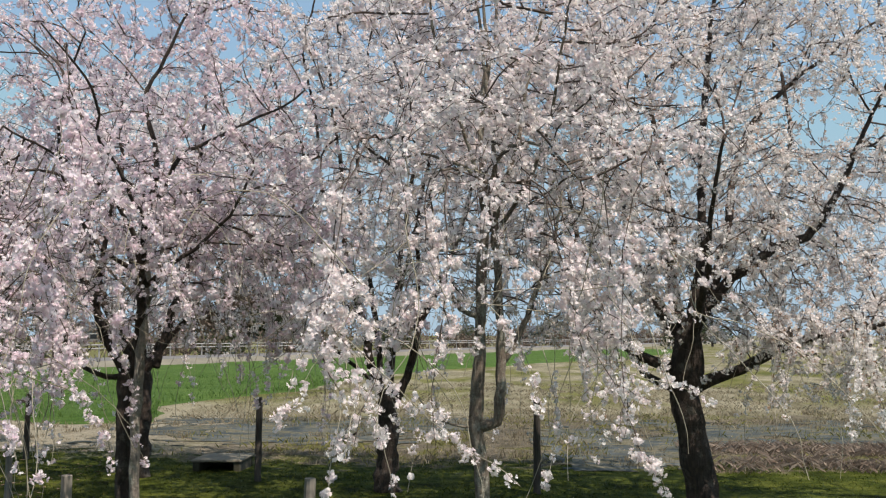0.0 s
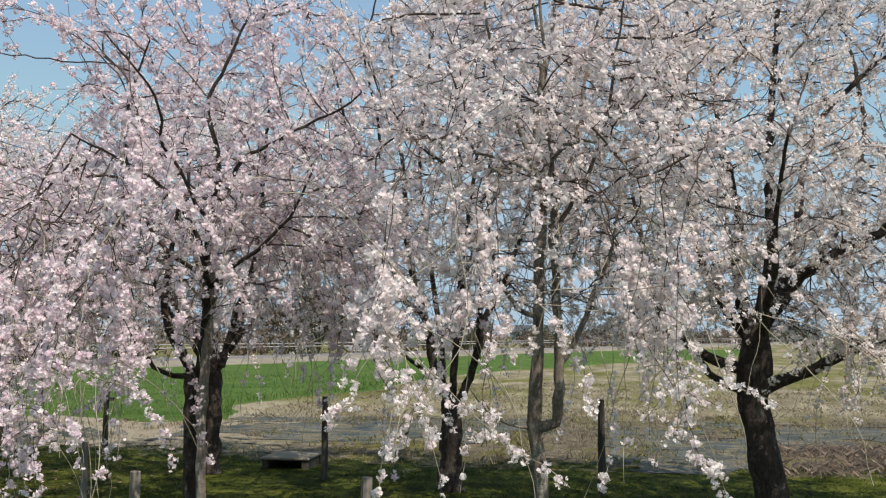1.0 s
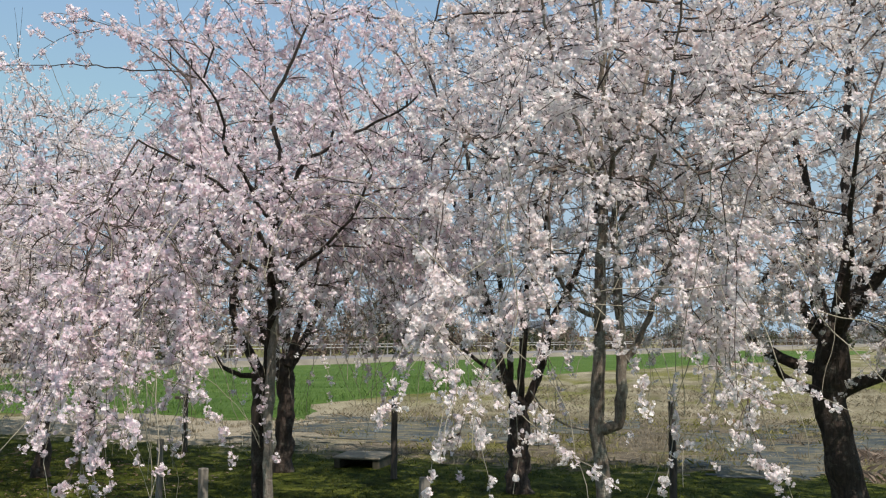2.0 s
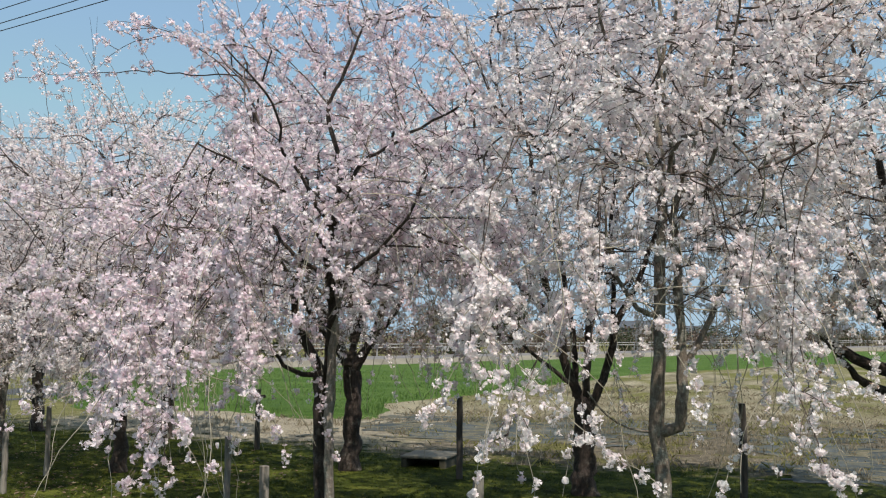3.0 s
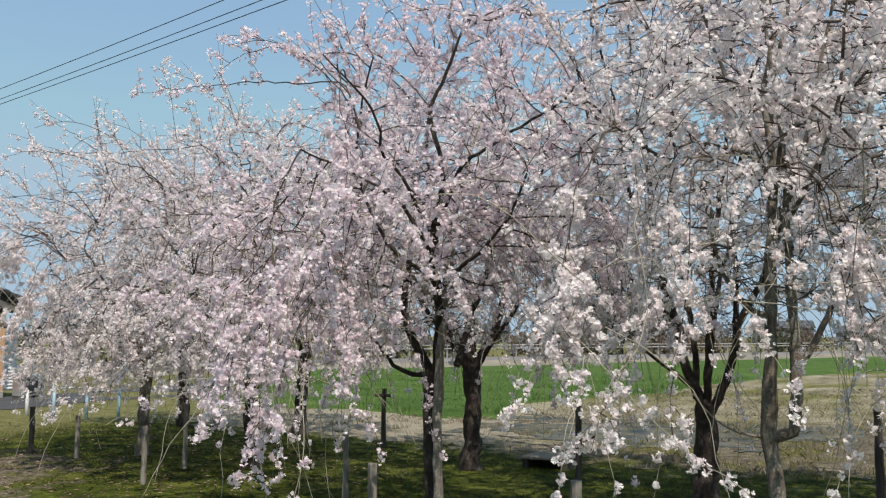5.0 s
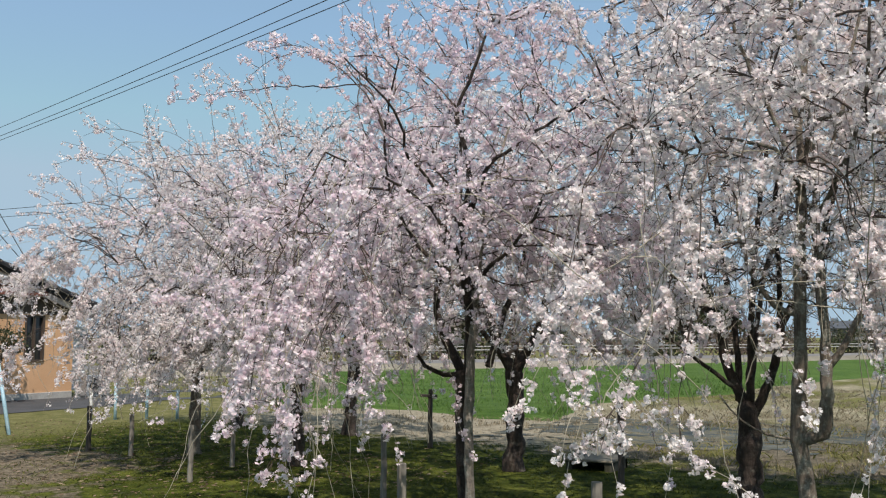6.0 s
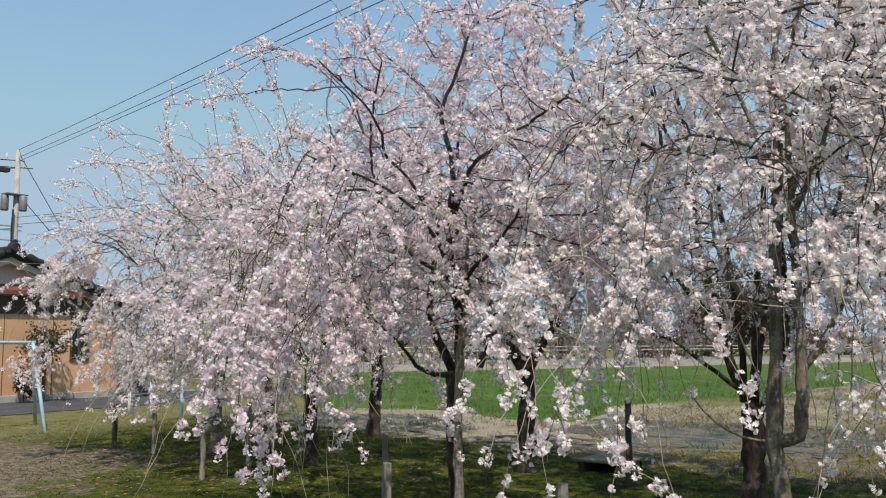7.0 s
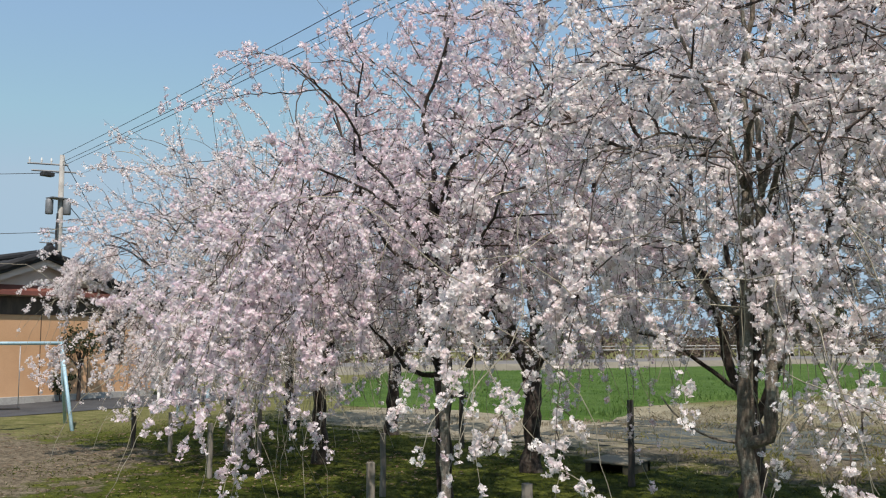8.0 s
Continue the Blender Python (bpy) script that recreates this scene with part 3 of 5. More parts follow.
def cherry_tree(at, seed, label, trunk, limbs, masses, petals=PALE, bark=BARK_DARK, weep=0.5, count=50000, shoots=6.5, petal_size=0.0185, petal_count=4, hang=0, near=3.6, top=6.6, floor=1.0, skirt=1.75, density=24, gaps=-0.12, rise=0.1, arches=(), boughs=(), sprays=(), puff=6, tips=0.0056, hollow=(0.5, 2.5)):
    """trunk: (dx, dy, z, radius) up its line. limbs: (first radius, last radius, knots).
    masses: ellipsoids that the crown fills. weep: how strongly shoots droop. hang: long weeping strings.
    arches: (azimuth, spread, number, length, lowest start) of long thin sprays that arch out of the crown.
    boughs: (x, y, z, twigs) where long thin boughs arch down to, laden with flowers.
    sprays: (foot, middle, tip) of single long shoots that stand or arch clear of the crown.
    skirt: height under which flowers get sparse. hollow: radius and height of the bare inside round the stem.
    count: flowers on the tree."""
    rng = np.random.default_rng(seed)
    tree = empty("cherry_tree", label, "cherry tree", "cherry trees in bloom", at=(at[0], at[1], 0))
    base = np.array([at[0], at[1], 0.0])
    line = [(dx, dy, z) for dx, dy, z, _ in trunk]
    zs = [p[2] for p in line]
    fine_z = np.linspace(zs[0], zs[-1], 16)
    core = np.stack([np.interp(fine_z, zs, [p[i] for p in line]) for i in (0, 1)] + [fine_z], 1)
    core[1:-1, :2] += rng.normal(0, 0.008, (14, 2))
    radii = np.interp(fine_z, zs, [r for *_, r in trunk])
    tip = (core[-1] - core[-2]) / np.linalg.norm(core[-1] - core[-2])
    core = np.concatenate([core, [core[-1] + tip * radii[-1] * f for f in (0.5, 0.85, 1.0)]])
    radii = np.concatenate([radii, radii[-1] * np.array([0.85, 0.5, 0.1])])
    part("trunk", Shape().tube(core, radii, 16, wobble=0.45).mesh("trunk", bark, True), tree)
    twigs, pale_twigs, spots = [], [], []

    def allowed(p):
        return p[2] < top and p[1] + base[1] > near and p[2] > 0.3

    def inside(p):
        return math.hypot(p[0], p[1]) < hollow[0] and p[2] < hollow[1]

    def strew(pts, gap, first=0.1, size=puff):
        length = np.linalg.norm(np.diff(pts, axis=0), axis=1).sum()
        for _ in range(int(length * (1 - first) / gap + rng.random())):
            p, _ = along(pts, rng.uniform(first, 1))
            p = p + rng.normal(0, 0.016, 3)
            if allowed(p) and (p[2] > skirt or rng.random() < 0.3 + 0.25 * p[2]) and (not inside(p) or rng.random() < 0.16):
                spots.append((*p, 1 + rng.poisson(size - 1)))

    made = []
    for first, last, knots in limbs:
        limb = flowing(rng, knots)
        made.append(limb)
        part("limb", Shape().tube(limb, first + (last - first) * np.linspace(0, 1, len(limb)) ** 0.8, 8, wobble=0.25).mesh("limb", bark, True), tree)

    seeds = np.concatenate([limb[max(3, len(limb) // 4):] for limb in made])
    goals = [g for g in crown_goals(rng, masses, density, gaps) if allowed(g)]
    place, parent = colonise(rng, seeds, goals, rise=rise)
    branches = chains(place, parent, tips, 0.028)
    for pts, r in branches:
        twigs.append((pts, r))
        length = np.linalg.norm(np.diff(pts, axis=0), axis=1).sum()
        strew(pts[np.argmax(r < 0.013):] if r[-1] < 0.013 else pts[-2:], 0.10, 0.0)
        for _ in range(int(length * shoots + rng.random())):
            p, d = along(pts, rng.uniform(0.1, 1.0))
            up = min(0.9, max(0.0, (p[2] - 2.7) / 1.6))
            if rng.random() < weep * 0.5 * (1 - up):
                shoot = bend(rng, p, sideways(rng, d, 0.6, 0.1), rng.uniform(0.5, 1.5), 8, -rng.uniform(1.0, 2.2), 0.09)
                low = rng.uniform(floor, floor + 0.7)
                shoot = shoot[shoot[:, 2] > low] if p[2] > low + 0.2 else shoot[:0]
            else:
                shoot = bend(rng, p, sideways(rng, d, 0.65, 0.1 + 0.3 * up), rng.uniform(0.15, 0.5), 5, -weep * rng.uniform(0.2, 1.6) * (1 - up), 0.12)
            if len(shoot) < 3 or not allowed(shoot[-1]):
                continue
            twigs.append((shoot, np.linspace(0.0042, 0.0018, len(shoot))))
            strew(shoot, 0.075, 0.1)
            p3, d3 = along(shoot, rng.uniform(0.1, 0.9))
            twig = bend(rng, p3, sideways(rng, d3, 0.8, 0.0), rng.uniform(0.1, 0.3), 3, -weep * 1.5 * (1 - up), 0.15)
            if len(twig) >= 3:
                twigs.append((twig, np.linspace(0.003, 0.0015, len(twig))))
                strew(twig, 0.075, 0.15)

    starts = np.concatenate([pts[len(pts) // 2:] for pts, _ in branches])
    for az, spread, number, length, lowest in arches:
        high = starts[starts[:, 2] > lowest]
        edge = high @ direction(az, 15)
        high = high[edge > np.quantile(edge, 0.6)]
        for _ in range(number):
            p = high[rng.integers(len(high))]
            arch = bend(rng, p, direction(az + rng.normal(0, spread), rng.uniform(20, 70)), length * rng.uniform(0.6, 1.2), 14, -rng.uniform(0.3, 1.0), 0.05)
            if not allowed(arch[-1]):
                continue
            twigs.append((arch, np.linspace(0.009, 0.0022, len(arch))))
            for _ in range(2):
                a, b = sorted(rng.uniform(0.1, 1.0, 2))
                strew(arch[int(a * 13):max(int(b * 13), int(a * 13) + 2) + 1], 0.04, 0.0, 7)
            for _ in range(4):
                p3, d3 = along(arch, rng.uniform(0.15, 0.95))
                twig = bend(rng, p3, sideways(rng, d3, 0.5, 0.25), rng.uniform(0.2, 0.7), 5, -rng.uniform(-0.4, 0.8), 0.08)
                twigs.append((twig, np.linspace(0.004, 0.0018, len(twig))))
                strew(twig, 0.06, 0.2, 5)
    rng = np.random.default_rng(seed * 100 + 77)
    grown = np.concatenate([starts] + [limb[4:] for limb in made if len(limb) > 6])
    for bx, by, bz, amount in boughs:
        goal = np.array([bx, by, bz]) - base
        from_here = grown[(grown[:, 2] > bz + 0.35) & (grown[:, 2] < bz + 1.7)]
        p0 = from_here[np.argmin(np.linalg.norm(from_here - goal - np.array([0, 0, 0.7]), axis=1) + rng.uniform(0, 1.1, len(from_here)))]
        mid = goal * 0.55 + p0 * 0.45 + np.array([0, 0, 0.15 + 0.5 * max(0.0, p0[2] - bz)])
        u = np.linspace(0, 1, 14)[:, None]
        bough = (1 - u) ** 2 * p0 + 2 * u * (1 - u) * mid + u ** 2 * goal
        bough[1:] += np.cumsum(rng.normal(0, 0.02, (13, 3)), axis=0)
        twigs.append((bough, np.linspace(0.0075, 0.0022, 14)))
        strew(bough, 0.05, 0.6)
        for k in range(amount):
            p, d = along(bough, 1 - 0.4 * rng.random() ** 1.3)
            twig = bend(rng, p, sideways(rng, d, 0.7, 0.1), rng.uniform(0.12, 0.36), 5, -rng.uniform(0.5, 3.0), 0.12)
            if len(twig) < 3:
                continue
            twigs.append((twig, np.linspace(0.004, 0.0016, len(twig))))
            strew(twig, 0.035, 0.1, 8)
            if k % 6 == 2 and twig[-1][2] > 1.3:
                string = bend(rng, twig[-1], sideways(rng, d, 0.7, 0.2), rng.uniform(0.4, 1.0), 9, -rng.uniform(0.8, 2.2), 0.1)
                if len(string) > 3:
                    pale_twigs.append((string, np.linspace(0.003, 0.0016, len(string))))
                    strew(string, rng.uniform(0.03, 0.07), rng.uniform(0.2, 0.6), 7)
    for foot, middle, tip in sprays:
        a, b, c = (np.array(p) - base for p in (foot, middle, tip))
        root = grown[np.argmin(np.linalg.norm(grown - a + np.array([0, 0, 0.3]), axis=1))]
        u = np.linspace(0, 1, 16)[:, None]
        spray = (1 - u) ** 2 * a + 2 * u * (1 - u) * (2 * b - (a + c) / 2) + u ** 2 * c
        spray[1:] += np.cumsum(rng.normal(0, 0.008, (15, 3)), axis=0)
        spray = flowing(rng, [tuple(root), tuple(root * 0.45 + a * 0.55 + np.array([0, 0, 0.08]))] + [tuple(p) for p in spray[::3]])
        twigs.append((spray, np.linspace(0.0085, 0.0022, len(spray))))
        strew(spray, 0.06, 0.45, 5)
        for _ in range(5):
            p, d = along(spray, rng.uniform(0.35, 0.98))
            twig = bend(rng, p, sideways(rng, d, 0.5, 0.2), rng.uniform(0.12, 0.45), 5, -rng.uniform(-0.4, 0.8), 0.08)
            twigs.append((twig, np.linspace(0.0038, 0.0016, len(twig))))
            strew(twig, 0.045, 0.15, 6)
    sources = [t[0] for t in twigs if len(t[0]) >= 6 and 1.45 < t[0][-1][2] < 3.0]
    for _ in range(hang if sources else 0):
        p, d = along(sources[rng.integers(len(sources))], 0.95)
        if p[1] + base[1] < near + 0.4:
            continue
        string = bend(rng, p, sideways(rng, d, 0.7, 0.25), rng.uniform(0.6, 1.8), 14, -rng.uniform(0.4, 2.2), 0.15)
        if len(string) < 5:
            continue
        pale_twigs.append((string, np.linspace(0.0042, 0.0022, len(string))))
        if rng.random() < 0.35:
            strew(string, rng.uniform(0.02, 0.05), rng.uniform(0.1, 0.6), 6)
    part("twig", thin_tubes("twig", twigs, TWIG), tree, "many thin dark twigs", "stuff")
    if pale_twigs:
        part("hanging_shoot", thin_tubes("hanging_shoot", pale_twigs, TWIG_PALE), tree, "long pale weeping shoots", "stuff")
    spots = np.array(spots)
    total = spots[:, 3].sum()
    keep = rng.random(len(spots)) < count / total
    spots = spots[keep]
    number = spots[:, 3].astype(int)
    middle = np.repeat(spots[:, :3], number, axis=0)
    off = rng.normal(size=middle.shape)
    off /= np.linalg.norm(off, axis=1, keepdims=True)
    where = middle + off * rng.uniform(0.5, 2.3, (len(off), 1)) * petal_size + np.array([0, 0, -0.012])
    out = off + np.array([0, 0, -0.25]) + rng.normal(0, 0.35, off.shape)
    part("blossom", flowers("blossom", where, out, petal_size, petals, rng, petal_count), tree, "dense clusters of pale pink blossom", "stuff")
    return tree


def rising(rng, start, ways):
    """Limbs (radius, azimuth, elevation, length, pull) that leave a trunk at its top, each as radii and knots."""
    out = []
    for radius, az, el, length, pull in ways:
        line = bend(rng, start, direction(az, el), length, 5, pull, 0.12)
        out.append((radius, 0.009, [tuple(p) for p in line]))
    return out



# the white tree
cherry_tree((3.52, 9.3), 11, "spreading white-blossomed cherry tree with a thick dark trunk", ((0.05, 0, -0.1, 0.21), (0.02, 0, 0.15, 0.17), (-0.09, 0, 0.65, 0.15), (-0.14, 0, 1.09, 0.152), (-0.13, 0, 1.48, 0.148), (-0.1, 0, 1.82, 0.12)),
            (
             (0.06, 0.02, ((-0.19, 0.0, 1.26), (-0.44, -0.17, 1.33), (-0.61, -0.33, 1.44), (-0.76, -0.5, 1.63))),
             (0.065, 0.015, ((-0.19, 0.0, 1.45), (-0.55, 0.18, 1.58), (-0.89, 0.36, 1.88), (-1.07, 0.54, 2.37), (-1.09, 0.72, 2.81), (-1.21, 0.9, 3.67))),
             (0.07, 0.012, ((-0.14, 0.0, 1.76), (-0.34, 0.28, 2.07), (-0.5, 0.57, 2.43), (-0.54, 0.85, 2.67), (-0.58, 1.13, 3.11), (-0.63, 1.42, 3.76), (-0.64, 1.7, 4.65))),
             (0.065, 0.012, ((-0.12, 0.0, 1.82), (-0.24, -0.05, 2.1), (-0.29, -0.1, 2.5), (-0.27, -0.15, 2.89), (-0.35, -0.2, 3.4), (-0.46, -0.25, 4.02), (-0.59, -0.3, 4.83))),
             (0.065, 0.012, ((-0.08, 0.0, 1.85), (0.0, 0.03, 2.28), (0.06, 0.07, 2.62), (0.11, 0.1, 3.33), (0.18, 0.13, 4.11), (0.33, 0.17, 5.34), (0.45, 0.2, 6.29))),
             (0.075, 0.015, ((-0.05, 0.0, 1.85), (0.14, -0.06, 2.19), (0.4, -0.11, 2.44), (0.72, -0.17, 2.66), (1.01, -0.23, 2.79), (1.22, -0.29, 3.09), (1.45, -0.34, 3.58), (1.74, -0.4, 4.24))),
             (0.06, 0.012, ((-0.03, 0.0, 1.88), (0.21, 0.09, 2.4), (0.37, 0.17, 2.99), (0.48, 0.26, 3.59), (0.69, 0.34, 4.07), (1.02, 0.43, 4.42), (1.46, 0.51, 4.78), (2.09, 0.6, 5.28))),
             (0.075, 0.02, ((-0.08, 0.0, 1.26), (0.09, -0.08, 1.37), (0.36, -0.17, 1.49), (0.66, -0.25, 1.66), (0.97, -0.33, 1.76), (1.36, -0.42, 1.82), (2.02, -0.5, 2.08))),
             (0.05, 0.012, ((-0.02, 0.0, 1.88), (0.38, 0.23, 2.35), (0.81, 0.47, 2.84), (1.11, 0.7, 3.39), (1.3, 0.93, 4.04), (1.32, 1.17, 4.69), (1.21, 1.4, 5.79))),
             (0.05, 0.012, ((-0.06, 0.0, 1.76), (-0.08, -0.47, 2.09), (-0.1, -0.95, 2.43), (-0.16, -1.42, 2.84), (-0.15, -1.9, 3.38))),
             (0.05, 0.012, ((-0.1, 0.0, 1.76), (-0.06, 0.55, 2.0), (-0.03, 1.1, 2.4), (-0.04, 1.65, 2.97), (-0.06, 2.2, 3.9))),
             ),
            ((0.2, 0.3, 4.1, 2.6, 2.2, 2.1, 1.15), (0.0, 0.1, 2.4, 1.0, 1.0, 0.5, 1.6), (0.95, -0.3, 2.05, 1.05, 1.3, 0.75, 2.4), (2.4, -0.3, 2.2, 1.2, 1.4, 0.8, 1.0), (-1.2, -0.3, 2.3, 0.7, 1.2, 0.8, 0.9)),
            WHITE, BARK_DARK, hollow=(0.5, 2.4), puff=8, petal_count=3, weep=0.3, count=140000, shoots=6.5, petal_size=0.0165, near=5.4, top=6.3, floor=0.9, hang=40, skirt=1.0, density=26, rise=0.12,
            boughs=((2.3, 7.6, 1.8, 9), (2.1, 8.4, 1.9, 9), (5.0, 7.6, 1.6, 11), (5.6, 8.6, 1.4, 12), (4.6, 8.0, 1.55, 12), (5.9, 9.2, 1.5, 11), (4.8, 8.2, 1.3, 10), (5.2, 8.6, 1.2, 12), (5.0, 9.3, 1.35, 12), (4.2, 8.6, 1.75, 12), (4.5, 8.7, 1.5, 12), (4.1, 8.4, 1.45, 10), (2.9, 8.6, 1.85, 14), (2.7, 8.8, 1.65, 9), (3.0, 8.4, 2.2, 13), (2.5, 8.9, 2.1, 14)))
# the forked grey one
cherry_tree((1.40, 7.42), 23, "slender weeping cherry tree with a forked grey trunk", ((0.0, 0, -0.1, 0.082), (-0.03, 0, 0.3, 0.06), (-0.1, 0, 1.07, 0.06), (-0.06, 0, 1.6, 0.046), (-0.05, 0, 2.0, 0.044), (-0.02, 0, 2.8, 0.038)),
            (
             (0.037, 0.009, ((-0.03, 0.0, 2.7), (-0.01, 0.03, 3.1), (-0.06, 0.1, 3.6), (0.02, 0.15, 4.2), (0.0, 0.2, 5.0))),
             (0.05, 0.032, ((-0.1, 0.0, 1.05), (0.06, 0.0, 1.11), (0.11, 0.0, 1.29), (0.12, 0.0, 1.59), (0.12, 0.0, 1.95), (0.1, 0.0, 2.37), (0.08, 0.0, 2.79))),
             (0.024, 0.008, ((0.08, 0.0, 2.76), (0.07, 0.02, 3.17), (0.03, 0.04, 3.6), (-0.05, 0.06, 4.14), (-0.12, 0.08, 4.64), (-0.22, 0.1, 5.35))),
             (0.022, 0.008, ((0.08, 0.0, 2.79), (0.18, 0.06, 3.17), (0.27, 0.12, 3.52), (0.31, 0.18, 3.88), (0.39, 0.24, 4.29), (0.57, 0.3, 5.02))),
             (0.022, 0.007, ((-0.02, 0.0, 2.77), (-0.1, -0.1, 3.08), (-0.28, -0.2, 3.18), (-0.55, -0.3, 3.25), (-0.76, -0.4, 3.14))),
             (0.03, 0.008, ((0.11, 0.0, 1.57), (0.26, 0.06, 1.77), (0.34, 0.12, 1.96), (0.41, 0.18, 2.15), (0.58, 0.24, 2.53), (0.67, 0.3, 3.07))),
             (0.026, 0.008, ((-0.05, 0.0, 1.95), (-0.22, -0.05, 2.0), (-0.33, -0.1, 2.16), (-0.42, -0.15, 2.4), (-0.44, -0.2, 2.76))),
             (0.012, 0.005, ((-0.11, 0.0, 1.06), (-0.28, -0.1, 1.09), (-0.44, -0.2, 1.19), (-0.58, -0.3, 1.38))),
             (0.022, 0.007, ((-0.01, 0.0, 2.79), (0.08, -0.2, 3.17), (0.26, -0.4, 3.27), (0.51, -0.6, 3.18), (0.7, -0.8, 2.93))),
             (0.022, 0.008, ((-0.02, 0.0, 2.79), (-0.12, -0.12, 3.24), (-0.28, -0.25, 3.72), (-0.41, -0.38, 4.2), (-0.44, -0.5, 4.8))),
             (0.02, 0.007, ((0.11, 0.0, 2.69), (0.31, -0.23, 2.98), (0.48, -0.45, 3.39), (0.55, -0.68, 3.81), (0.62, -0.9, 4.34))),
             (0.022, 0.008, ((-0.02, 0.0, 2.79), (-0.05, 0.23, 3.3), (-0.0, 0.45, 4.01), (0.1, 0.68, 4.76), (0.06, 0.9, 5.78))),
             ),
            ((0.0, -0.1, 4.2, 1.5, 1.6, 1.35, 1.1), (0.1, -0.9, 3.2, 1.6, 1.1, 0.5, 0.9), (0.0, 0.0, 2.5, 0.9, 0.9, 0.6, 2.0)),
            BLUSH, BARK_GREY, hollow=(0.9, 2.95), petal_size=0.0160, petal_count=5, weep=0.75, count=60000, shoots=7.0, hang=80, near=4.3, top=5.9, floor=1.8, density=30,
            arches=((180, 40, 10, 1.3, 2.6), (0, 40, 10, 1.3, 2.6), (270, 40, 8, 1.1, 2.6)),
            boughs=((0.44, 5.3, 1.85, 12), (0.41, 5.08, 1.75, 9), (0.71, 5.17, 1.12, 6), (1.04, 5.27, 1.25, 6), (0.99, 5.5, 1.9, 11), (2.08, 5.95, 1.85, 7), (1.96, 5.78, 1.65, 6), (2.27, 5.38, 1.42, 8), (2.15, 6.1, 1.6, 9), (2.3, 6.05, 1.3, 8), (2.4, 6.0, 0.95, 7), (2.0, 6.2, 1.8, 9)))
# the many-stemmed one behind it
cherry_tree((0.25, 10.7), 37, "tall cherry tree with several dark upright stems", ((0.0, 0, -0.1, 0.17), (-0.02, 0, 0.2, 0.135), (-0.03, 0, 0.7, 0.125), (-0.03, 0, 1.0, 0.12)),
            (
             (0.06, 0.012, ((-0.06, 0.0, 1.07), (-0.23, -0.03, 1.49), (-0.28, -0.06, 1.89), (-0.43, -0.09, 2.42), (-0.52, -0.11, 2.82), (-0.55, -0.14, 3.55), (-0.67, -0.17, 4.43), (-0.78, -0.2, 5.39))),
             (0.055, 0.012, ((0.02, 0.0, 0.94), (0.17, 0.04, 1.23), (0.29, 0.09, 1.68), (0.35, 0.13, 2.02), (0.56, 0.17, 2.36), (0.72, 0.21, 2.84), (0.93, 0.26, 3.61), (1.07, 0.3, 4.67))),
             (0.045, 0.011, ((0.0, 0.0, 1.1), (0.04, -0.05, 1.76), (0.06, -0.1, 2.29), (0.11, -0.15, 2.88), (0.21, -0.2, 3.6), (0.31, -0.25, 4.4), (0.38, -0.3, 5.48))),
             (0.04, 0.011, ((-0.12, 0.0, 1.1), (-0.13, 0.08, 1.76), (-0.2, 0.17, 2.23), (-0.31, 0.25, 2.99), (-0.4, 0.33, 3.84), (-0.35, 0.42, 4.94), (-0.23, 0.5, 6.07))),
             (0.035, 0.01, ((0.28, 0.2, 1.76), (0.33, 0.08, 2.43), (0.34, -0.04, 3.09), (0.47, -0.16, 3.81), (0.68, -0.28, 4.66), (0.82, -0.4, 5.57))),
             (0.035, 0.01, ((-0.32, -0.1, 2.02), (-0.67, -0.04, 2.29), (-1.03, 0.02, 2.83), (-1.22, 0.08, 3.6), (-1.39, 0.14, 4.52), (-1.67, 0.2, 5.62))),
             (0.03, 0.01, ((-0.07, 0.0, 1.17), (-0.44, -0.2, 1.5), (-0.73, -0.4, 1.76), (-1.02, -0.6, 1.82))),
             (0.035, 0.01, ((0.0, 0.0, 1.17), (0.04, 0.26, 1.89), (0.15, 0.52, 2.66), (0.48, 0.78, 3.55), (1.14, 1.04, 4.33), (1.67, 1.3, 5.31))),
             (0.028, 0.009, ((-0.52, -0.1, 2.89), (-0.77, -0.3, 3.53), (-0.81, -0.5, 4.35), (-0.91, -0.7, 4.96), (-0.75, -0.9, 5.55))),
             ),
            ((0.0, 0.0, 4.2, 1.9, 1.7, 2.2, 1.0), (-0.9, -0.2, 2.7, 1.2, 1.2, 0.75, 1.1), (0.8, 0.3, 2.8, 1.2, 1.2, 0.7, 1.1), (0.0, 0.0, 2.2, 0.8, 0.8, 0.5, 2.0)),
            PALE, BARK_DARK, hollow=(0.85, 2.8), puff=8, petal_count=3, petal_size=0.0170, weep=0.35, count=70000, shoots=6.5, top=6.4, hang=40, floor=1.7, density=24,
            arches=((190, 40, 8, 1.1, 2.2),),
            boughs=((-0.9, 10.2, 2.0, 10), (-1.3, 10.9, 1.9, 10), (1.4, 10.3, 2.0, 9)))
